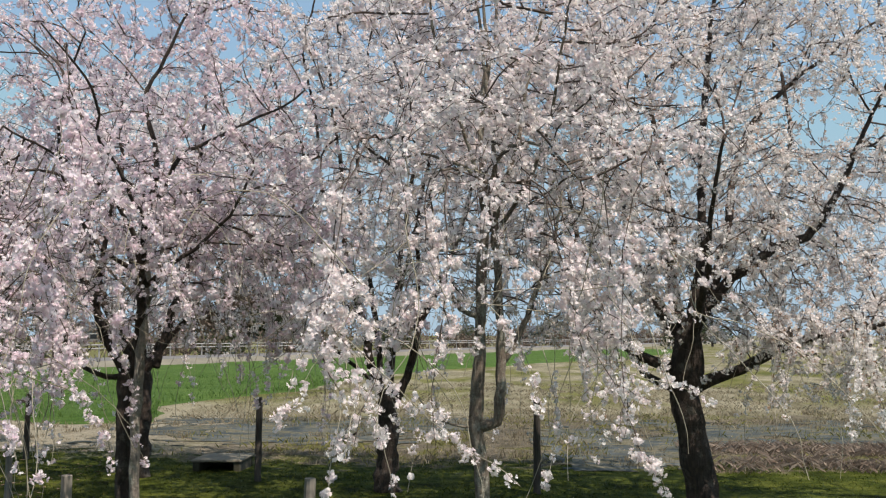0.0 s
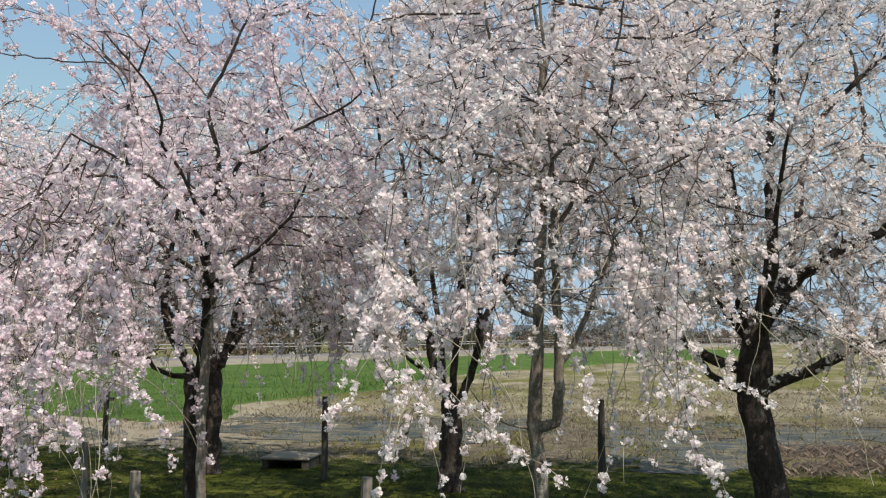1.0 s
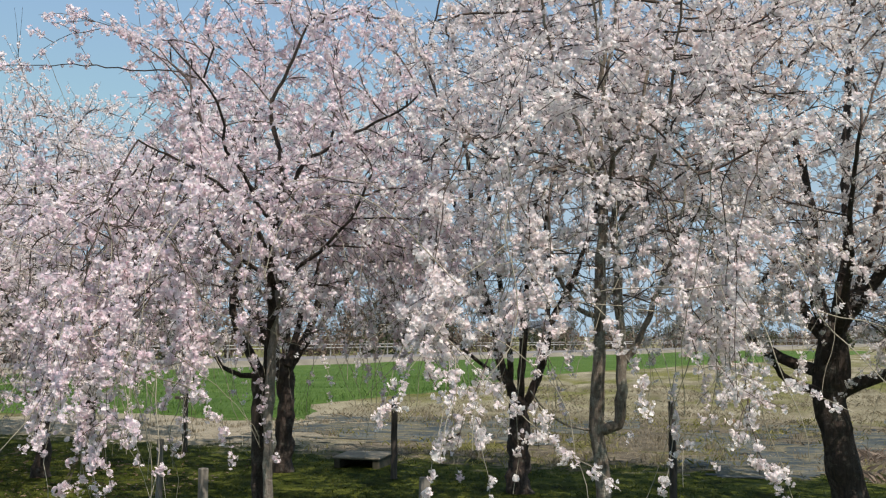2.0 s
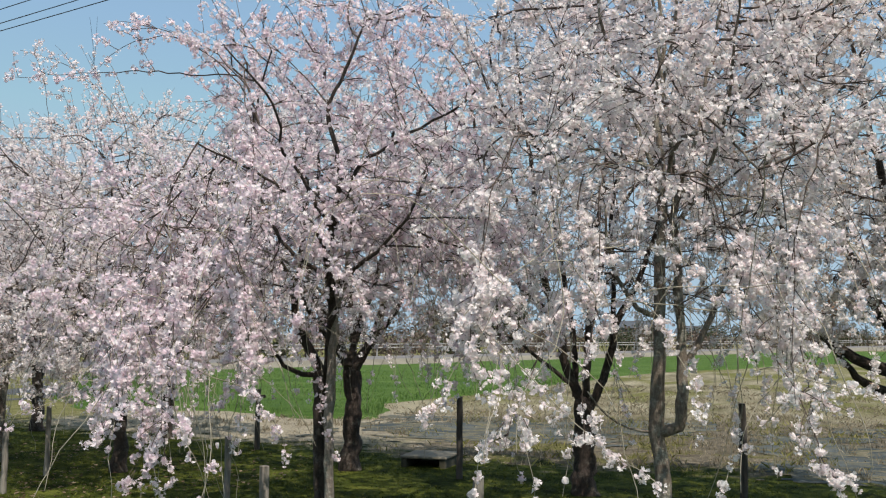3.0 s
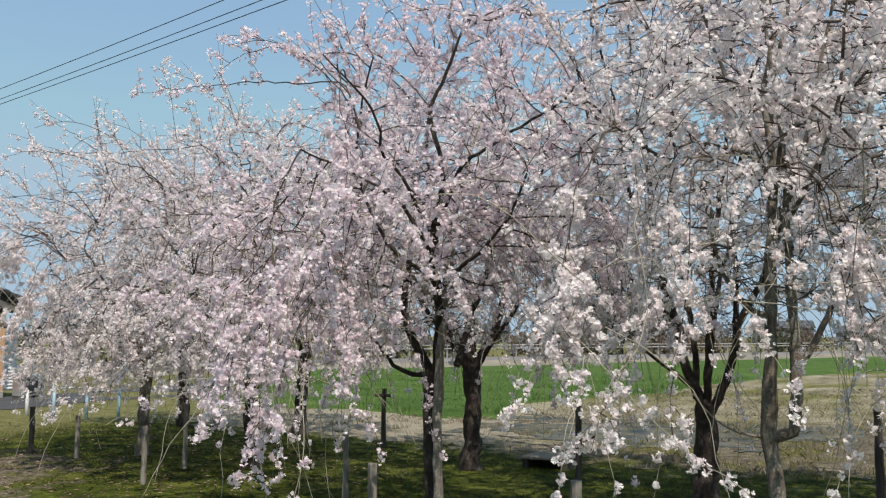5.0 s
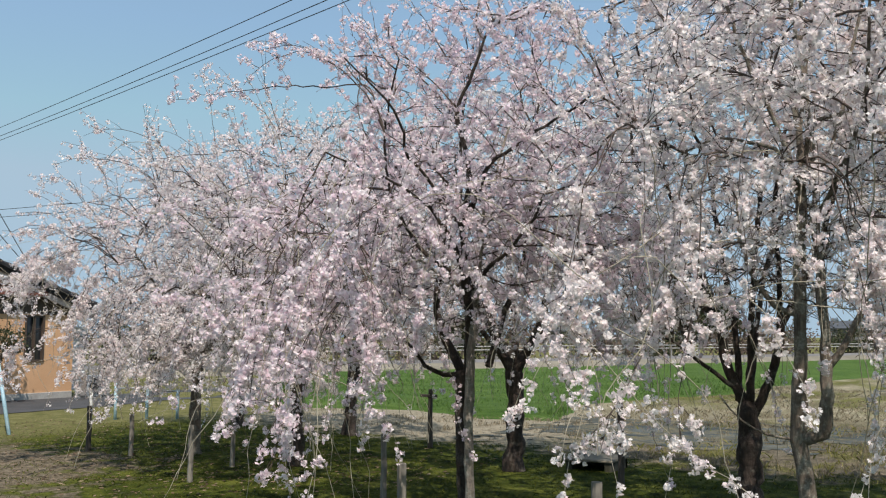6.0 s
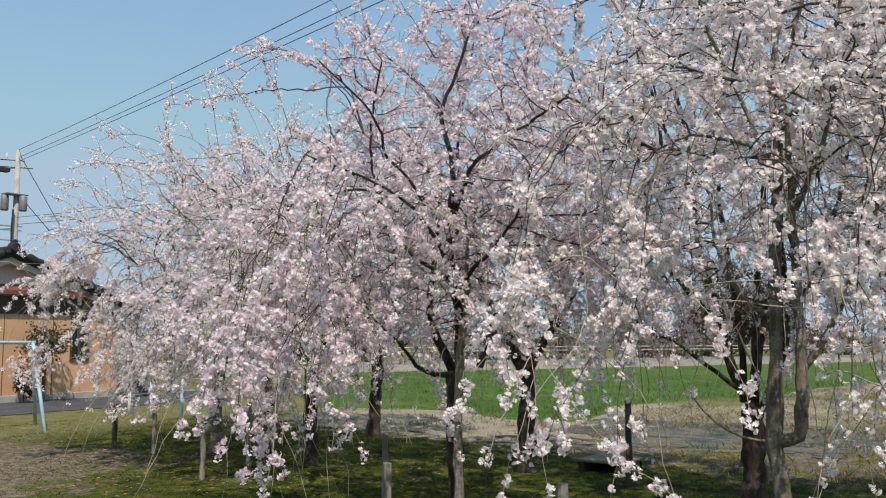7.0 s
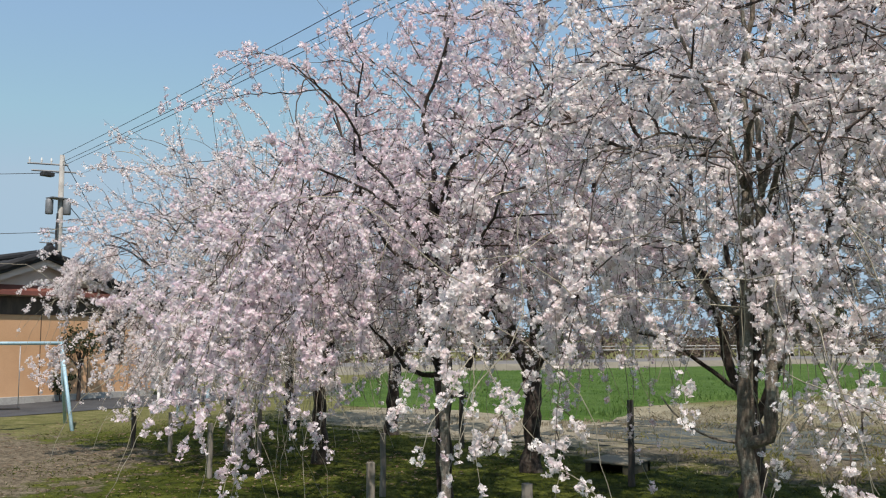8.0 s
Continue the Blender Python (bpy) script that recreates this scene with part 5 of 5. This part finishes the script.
    gable.add(((x0 - 0.12, y0, plate), (x0 - 0.12, y1, plate), (x0 - 0.12, y1, eave - 0.05), (x0 - 0.12, yp, ridge - 0.12), (x0 - 0.12, y0, eave - 0.05), (x0, y0, plate), (x0, y1, plate), (x0, y1, eave - 0.05), (x0, yp, ridge - 0.12), (x0, y0, eave - 0.05)),
              ((4, 3, 2, 1, 0), (5, 6, 7, 8, 9), (0, 1, 6, 5), (1, 2, 7, 6), (2, 3, 8, 7), (3, 4, 9, 8), (4, 0, 5, 9)))
    put("gable_wall", gable, GABLE, "greyish pink plastered gable")
    # two slopes of the roof with rows of half-round tiles
    slope = (ridge - eave) / (y1 - yp)
    for side in (-1, 1):
        s = Shape()
        out = (y1 - yp) + 0.6
        rows = 14
        for x_a, x_b in ((x0 + 0.36, x0 - depth - 0.5),):
            n = 48
            for j in range(rows + 1):
                d = out * j / rows
                for i in range(n + 1):
                    x = x_a + (x_b - x_a) * i / n
                    bulge = 0.035 * (1 if i % 2 else 0) + 0.02 * (j % 2)
                    s.v.append((x, yp + side * d, ridge - d * slope + bulge))
            for j in range(rows):
                for i in range(n):
                    a = j * (n + 1) + i
                    q = (a, a + 1, a + n + 2, a + n + 1)
                    s.f.append(q if side < 0 else q[::-1])
        roof = put("roof_slope", s, TILE, "black glazed tiles")
        mod = roof.modifiers.new("thickness", "SOLIDIFY")
        mod.thickness, mod.offset = 0.09, -1
        v = Shape()
        pts = [(x0 + 0.33, yp + side * out * k / 24, ridge + 0.09 - out * k / 24 * slope + 0.07 * (k / 24) ** 3) for k in range(25)]
        v.tube(pts, [0.12 if k % 2 else 0.095 for k in range(25)], 8)
        put("verge_tiles", v, TILE)
        board = Shape()
        d = out
        board.add(((x0 + 0.26, yp, ridge - 0.09), (x0 + 0.26, yp + side * d, ridge - 0.09 - d * slope), (x0 + 0.26, yp + side * d, ridge - 0.25 - d * slope), (x0 + 0.26, yp, ridge - 0.27),
                   (x0 + 0.22, yp, ridge - 0.09), (x0 + 0.22, yp + side * d, ridge - 0.09 - d * slope), (x0 + 0.22, yp + side * d, ridge - 0.25 - d * slope), (x0 + 0.22, yp, ridge - 0.27)),
                  ((0, 1, 2, 3), (7, 6, 5, 4), (0, 4, 5, 1), (1, 5, 6, 2), (2, 6, 7, 3)))
        put("bargeboard", board, GABLE)
    put("ridge_tiles", Shape().tube([(x0 + 0.33, yp, ridge + 0.1), (x0 - depth * 0.5, yp, ridge + 0.08), (x0 - depth - 0.4, yp, ridge + 0.1)], (0.11, 0.11, 0.11), 10), TILE)
    orn = Shape().tube([(x0 + 0.28, yp, ridge + 0.16), (x0 + 0.38, yp, ridge + 0.16), (x0 + 0.5, yp, ridge + 0.16)], (0.15, 0.15, 0.13), 12)
    orn.tube([(x0 + 0.3, yp, ridge + 0.31), (x0 + 0.45, yp, ridge + 0.31)], (0.085, 0.07), 10)
    for dy in (-0.3, 0.3):
        orn.tube([(x0 + 0.3, yp + dy * 0.7, ridge + 0.07), (x0 + 0.46, yp + dy * 0.7, ridge + 0.07)], (0.11, 0.095), 10)
    put("ridge_ornament", orn, TILE, "dark rounded ridge-end tile", 0.015)


build_house()

unit = empty("outdoor_unit", "grey air-conditioner unit standing beside the house wall", "air conditioner", at=(-20.1, 18.3, 0))
part("case", bevelled(Shape().box((-0.16, -0.4, 0.08), (0.16, 0.4, 0.68)), "case", STEEL, 0.02), unit)
part("grille", Shape().box((0.162, -0.33, 0.14), (0.17, 0.2, 0.62)).mesh("grille", BLACK), unit, "dark fan grille")
for y in (-0.32, 0.32):
    part("foot", Shape().box((-0.18, y - 0.04, 0.0), (0.18, y + 0.04, 0.08)).mesh("foot", CONCRETE), unit)

shed = empty("corrugated_panel", "white corrugated metal lean-to wall beside the house", "shed", at=(-21.2, 17.98, 0))
corr = Shape()
for i in range(41):
    z = 0.2 + 1.9 * i / 40
    corr.v += [(0.05 + 0.02 * (i % 2), 0.0, z), (0.05 + 0.02 * (i % 2), 0.75, z)]
corr.f = [(2 * i, 2 * i + 1, 2 * i + 3, 2 * i + 2) for i in range(40)]
part("corrugated_sheet", corr.mesh("corrugated_sheet", WHITE_PAINT), shed).modifiers.new("thickness", "SOLIDIFY").thickness = 0.01
for y in (0.02, 0.7):
    part("post", Shape().box((-0.03, y, 0.0), (0.03, y + 0.05, 2.1)).mesh("post", WOOD_DARK), shed)


def leafy(name, at, r, height, label, category, leaves, material, seed, size=0.05, group="", trunk=0.0, limbs=5):
    """A trunk with limbs and a crown of many small leaves in uneven clumps."""
    rng = np.random.default_rng(seed)
    ob = empty(name, label, category, group, at=(at[0], at[1], 0))
    lines = []
    for k in range(limbs):
        way = direction(360 * k / limbs + rng.uniform(-25, 25), rng.uniform(40, 80))
        lines.append(bend(rng, (0, 0, trunk * 0.8), way, (height - trunk) * rng.uniform(0.5, 0.85), 6, 0.1, 0.12))
    s = Shape().tube([(0, 0, -0.1), (0.02, 0, trunk * 0.5 + 0.05), (0, 0, trunk + 0.2)], (r * 0.07, r * 0.055, r * 0.045), 8)
    part("trunk", s.mesh("trunk", BARK_DARK), ob)
    for pts in lines:
        part("limb", Shape().tube(pts, np.linspace(r * 0.04, r * 0.01, len(pts)), 5).mesh("limb", BARK_DARK), ob)
    clumps = 26
    c = rng.normal(size=(clumps, 3))
    c /= np.linalg.norm(c, axis=1, keepdims=True)
    c *= rng.uniform(0.35, 0.95, (clumps, 1))
    mid = (height + trunk) / 2
    c = c * np.array([r, r, (height - trunk) / 2]) + np.array([0, 0, mid])
    pick = rng.integers(0, clumps, leaves)
    p = c[pick] + rng.normal(0, r * 0.17, (leaves, 3))
    p = p[p[:, 2] > 0.1]
    x, y, z = turned(rng, len(p))
    sz = size * rng.uniform(0.6, 1.5, (len(p), 1))
    verts = np.stack([p - x * sz, p + y * sz * 0.55, p + x * sz, p - y * sz * 0.55], 1).reshape(-1, 3)
    tris = (np.array([(0, 1, 2), (0, 2, 3)])[None] + (np.arange(len(p)) * 4)[:, None, None]).reshape(-1, 3)
    part("crown", triangles("crown", verts, tris, material), ob, kind="stuff")
    return ob


leafy("shrub", (-20.1, 15.2), 0.85, 2.15, "scraggy shrub growing against the ochre wall", "shrub", 1100, FAR_LEAF, 5, 0.045, trunk=1.2)
leafy("shrub", (-20.2, 14.7), 0.35, 1.0, "small shrub at the foot of the wall", "shrub", 500, FAR_LEAF, 6, 0.05, trunk=0.1)

# ---- utility pole and wires ----
pole = empty("utility_pole", "concrete utility pole with transformers and crossarms", "utility pole", at=(-39.3, 25.3, 0))
part("shaft", Shape().tube([(0, 0, -0.2), (0, 0, 6), (0, 0, 11.0)], (0.17, 0.15, 0.12), 12).mesh("shaft", CONCRETE, True), pole)
PW = Vector((-0.50, -0.866, 0))
for z, a, b in ((10.5, -0.3, 1.6), (10.15, -0.7, 1.4)):
    part("crossarm", Shape().tube([PW * a + Vector((0, 0, z)), PW * b + Vector((0, 0, z))], (0.05, 0.05), 6).mesh("crossarm", DULL_STEEL), pole)
for q in (0.5, 0.95, 1.5):
    part("insulator", Shape().tube([PW * q + Vector((0, 0, 10.55)), PW * q + Vector((0, 0, 10.68)), PW * q + Vector((0, 0, 10.82))], (0.035, 0.055, 0.02), 8).mesh("insulator", WHITE_PAINT), pole)
part("switch_box", bevelled(Shape().box((-0.4, -0.95, 9.85), (0.0, -0.35, 10.06)), "switch_box", BLACK, 0.03), pole, "dark switch box")
for q in (-0.32, 0.5):
    c = PW * q + Vector((0.15, -0.1, 0))
    part("transformer", Shape().tube([c + Vector((0, 0, z)) for z in (7.95, 8.0, 8.65, 8.72)], (0.17, 0.19, 0.19, 0.13), 14).mesh("transformer", DULL_STEEL, True), pole, "grey cylindrical transformer")
part("platform", Shape().box((-0.35, -0.6, 8.75), (0.3, 0.45, 8.80)).mesh("platform", DULL_STEEL), pole)
for z in (7.2, 7.0, 6.5):
    part("bracket", Shape().tube([PW * -0.3 + Vector((0, 0, z)), PW * 0.9 + Vector((0, 0, z + 0.05))], (0.03, 0.03), 5).mesh("bracket", DULL_STEEL), pole)
part("cable", Shape().tube([(0.2, -0.25, 6.0), (0.22, -0.3, 7.0), (0.2, -0.25, 8.0)], (0.05, 0.05, 0.05), 6).mesh("cable", BLACK), pole)


def wire(a, b, sag, r=0.012, label="thin black overhead power line", far=24):
    a, b = Vector(a), Vector(b)
    pts = [a.lerp(b, k / far) - Vector((0, 0, sag * 4 * (k / far) * (1 - k / far))) for k in range(far + 1)]
    tagged(new("power_line", Shape().tube(pts, [r] * len(pts), 5).mesh("power_line", BLACK)), label, "power line", "overhead lines")


for near_z, far_y, far_z, sag in ((11.02, -3.0, 11.2, 1.0), (10.64, -1.45, 11.7, 1.0), (10.44, -1.9, 10.1, 0.65)):
    wire((-39.3, 25.3, near_z), (60.0, far_y, far_z), sag, 0.012)
for dz in (0.0, 0.35):
    wire((-39.3, 25.3, 7.3 + dz), (60.0, 30.0, 7.6 + dz), 0.4, 0.013, "thin low telephone line")
wire((-39.3, 25.3, 10.1), (-80.0, -12.0, 10.1), 0.5, 0.016)
wire((-39.3, 25.3, 7.1), (-58.0, 7.0, 7.0), 0.3, 0.016)
wire((-39.3, 25.3, 10.9), (-35.9, 30.5, 0.0), 0.0, 0.02, "dark stay wire from the pole to the ground", 4)
wire((-39.3, 25.3, 8.9), (-35.2, 31.6, 0.0), 0.0, 0.02, "dark stay wire from the pole to the ground", 4)


# ---- far houses and trees ----
def far_house(at, turn, w, d, h, wall, roof, label):
    house = empty("far_house", label, "house", "far houses", at=(at[0], at[1], 0))
    m = Matrix.Rotation(radians(turn), 4, "Z")
    part("wall", Shape().box((-w / 2, -d / 2, -0.1), (w / 2, d / 2, h), m).mesh("wall", wall), house)
    r = Shape()
    o, t = 0.6, h + d * 0.24
    pts = [(-w / 2 - o, -d / 2 - o, h - 0.1), (w / 2 + o, -d / 2 - o, h - 0.1), (w / 2 + o, d / 2 + o, h - 0.1), (-w / 2 - o, d / 2 + o, h - 0.1), (-w / 2 - o, 0, t), (w / 2 + o, 0, t)]
    r.add([m @ Vector(p) for p in pts], ((0, 1, 5, 4), (2, 3, 4, 5), (3, 0, 4), (1, 2, 5), (3, 2, 1, 0)))
    part("roof", r.mesh("roof", roof), house)
    for i in range(int(w / 3)):
        x = -w / 2 + 1.2 + i * 3
        win = part("window", Shape().box((x, -d / 2 - 0.04, 0.9), (x + 1.6, -d / 2 + 0.02, 2.1), m).mesh("window", GLASS), house)
        part("window_frame", Shape().box((x - 0.08, -d / 2 - 0.06, 2.1), (x + 1.68, -d / 2 + 0.01, 2.2), m).mesh("window_frame", WHITE_PAINT), win)


far_house((24, 262), 8, 12, 8, 3.4, FAR_WALL, FAR_ROOF, "far pale house with a grey roof")
far_house((-6, 205), -12, 7, 6, 2.6, FAR_BLUE, FAR_ROOF, "far low blue shed beyond the road")
far_house((11, 190), 5, 6, 5, 2.6, FAR_BLUE, FAR_ROOF, "far low blue shed beyond the road")
far_house((60, 270), 0, 14, 9, 3.6, FAR_WALL, FAR_ROOF, "far pale house with a grey roof")
far_house((-66, 250), 20, 11, 8, 3.4, FAR_WALL, FAR_ROOF, "far house with a dark tiled roof")
far_house((-100, 230), 30, 11, 8, 3.4, FAR_WALL, FAR_ROOF, "far house with a dark tiled roof")
far_house((-128, 160), 40, 12, 8, 4.2, FAR_WALL, FAR_ROOF, "far house with a dark tiled roof")
far_house((-30, 290), -5, 16, 9, 4.4, FAR_WALL, FAR_ROOF, "far long house under the skyline")

for k in range(50):
    q = -48 + k * 5.2
    p = ROAD_AT + ROAD_DIR * q + ROAD_SIDE * (8.2 + 1.6 * math.sin(k * 2.1))
    h = 1.9 + 1.1 * math.sin(k * 1.7) ** 2
    leafy("hedge_shrub", (p.x, p.y), h * 1.25, h, "low brownish shrub behind the road's guard rail", "shrub", 1100, FAR_LEAF if k % 4 == 1 else FAR_TWIG, 300 + k, 0.13, "shrubs along the road", trunk=0.15)
rng_far = np.random.default_rng(5)
for k in range(34):
    a = radians(-30 + 100 * k / 33 + rng_far.uniform(-2, 2))
    d = rng_far.uniform(120, 260)
    x, y = 2 - math.sin(a) * d, math.cos(a) * d
    if x > road_edge(y) - 12 and x < road_edge(y) + 6:
        continue
    h = rng_far.uniform(2.0, 4.5) * d / 180
    leafy("far_tree", (x, y), h * rng_far.uniform(0.5, 1.0), h, "far tree on the skyline", "tree", 350, FAR_LEAF if rng_far.random() < 0.6 else FAR_TWIG, 100 + k, 0.035 * h + 0.12, "far trees", trunk=h * 0.12)
leafy("broad_tree", (-22.5, 88), 3.3, 9.2, "broad brown leafless tree beyond the road", "tree", 6000, FAR_TWIG, 77, 0.16, trunk=1.0, limbs=9)
leafy("evergreen_tree", (-18.8, 86), 2.4, 5.6, "dark evergreen tree standing beyond the road", "tree", 4000, FAR_LEAF, 78, 0.15, trunk=0.5)
leafy("broad_tree", (-27.0, 90), 2.6, 5.2, "bare brown tree standing beyond the road", "tree", 4000, FAR_TWIG, 79, 0.15, trunk=0.5)
leafy("evergreen_tree", (-46, 84), 2.6, 4.2, "low dark evergreen tree beyond the road", "tree", 3000, FAR_LEAF, 80, 0.15, trunk=0.4)


# ---- grass ----
def grow_grass():
    rng = np.random.default_rng(3)

    def rooted(n, x0, x1, y0, y1, keep):
        p = np.stack([rng.uniform(x0, x1, n), rng.uniform(y0, y1, n)], 1)
        p = np.array([q for q in p if keep(q[0], q[1])])
        return np.array([(x, y, relief(x, y) - 0.01) for x, y in p])

    def patchy(x, y, s, cut):
        return noise.noise(Vector((x * s, y * s, 4))) + rng.normal(0, 0.25) > cut

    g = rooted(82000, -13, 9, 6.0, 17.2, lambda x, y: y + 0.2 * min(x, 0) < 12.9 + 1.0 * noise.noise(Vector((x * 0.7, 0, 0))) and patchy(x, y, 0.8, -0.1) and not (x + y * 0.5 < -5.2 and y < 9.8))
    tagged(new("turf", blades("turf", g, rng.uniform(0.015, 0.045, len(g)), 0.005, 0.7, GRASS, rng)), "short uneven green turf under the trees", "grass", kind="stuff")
    d = rooted(100000, -14, 15, 12.4, 34, lambda x, y: y + 0.2 * min(x, 0) > 12.7 and x > field_right(max(y, 18.6)) - 8 * (y < 18.6) and patchy(x, y, 0.9, 0.1) and not (14.6 < y < 19.5 and x > -5.4 and rng.random() < 0.15))
    tall = np.where(d[:, 1] > 18, rng.uniform(0.025, 0.10, len(d)), rng.uniform(0.012, 0.05, len(d)))
    knots = [(rng.uniform(-9, 12), rng.uniform(12.8, 22)) for _ in range(420)]
    tufts = np.array([(x + rng.normal(0, 0.09), y + rng.normal(0, 0.09), 0.0) for x, y in knots if noise.noise(Vector((x * 0.5, y * 0.5, 7))) > -0.15 and x > -4 - (y > 16) * 99 + (y > 18) * 99 for _ in range(26)])
    tufts[:, 2] = [relief(x, y) - 0.01 for x, y, _ in tufts]
    tagged(new("grass_tufts", blades("grass_tufts", tufts, rng.uniform(0.04, 0.12, len(tufts)), 0.006, 0.35, DRY, rng)), "scattered upright tufts of dry grass", "grass", kind="stuff")
    tagged(new("dry_grass", blades("dry_grass", d, tall, 0.008, 0.8, DRY, rng)), "matted dry straw-coloured meadow grass", "grass", kind="stuff")
    h = rooted(9000, 4.4, 9.5, 12.3, 15.0, lambda x, y: noise.noise(Vector((x * 0.8, y * 1.2, 6))) + rng.normal(0, 0.2) + 0.12 * (x - 5.5) > 0.05)
    tagged(new("dead_stalks", blades("dead_stalks", h, rng.uniform(0.04, 0.17, len(h)), 0.0022, 0.9, STALK, rng)), "tangled dead brown stalks lying on the meadow", "grass", kind="stuff")
    w = rooted(9000, -4, 9, 12.8, 21, lambda x, y: noise.noise(Vector((x * 0.9, y * 0.5, 11))) + rng.normal(0, 0.15) > 0.12)
    tagged(new("weeds", blades("weeds", w, rng.uniform(0.03, 0.11, len(w)), 0.008, 0.6, WEED, rng)), "yellowish green weeds among the dry grass", "weeds", kind="stuff")
    c = rooted(38000, -26, -3.5, 18, 40, lambda x, y: field_left(y) + 0.2 < x < field_right(y) - 0.1 and y > 18.8 + 0.18 * max(0.0, -8 - x) and rng.random() < 1.3 - (y - 18) / 24)
    c[:, 2] += 0.06
    tagged(new("crop", blades("crop", c, rng.uniform(0.08, 0.17, len(c)), 0.012, 0.35, CROP, rng)), "young green crop blades in the field", "crop", kind="stuff")

    n = 7000
    p = np.stack([rng.uniform(-15, -3.5, n), rng.uniform(5, 13, n)], 1)
    p = np.array([(x, y, relief(x, y) + 0.012) for x, y in p if noise.noise(Vector((x * 0.6, y * 0.6, 8))) + rng.normal(0, 0.3) > -0.1])
    x, y, z = turned(rng, len(p))
    x[:, 2] *= 0.25
    y[:, 2] *= 0.25
    sz = rng.uniform(0.015, 0.045, (len(p), 1))
    verts = np.stack([p - x * sz, p + y * sz * 0.6, p + x * sz, p - y * sz * 0.6], 1).reshape(-1, 3)
    tris = (np.array([(0, 1, 2), (0, 2, 3)])[None] + (np.arange(len(p)) * 4)[:, None, None]).reshape(-1, 3)
    tagged(new("fallen_leaves", triangles("fallen_leaves", verts, tris, LITTER)), "scattered dry brown leaves on the ground", "leaves", kind="stuff")


grow_grass()
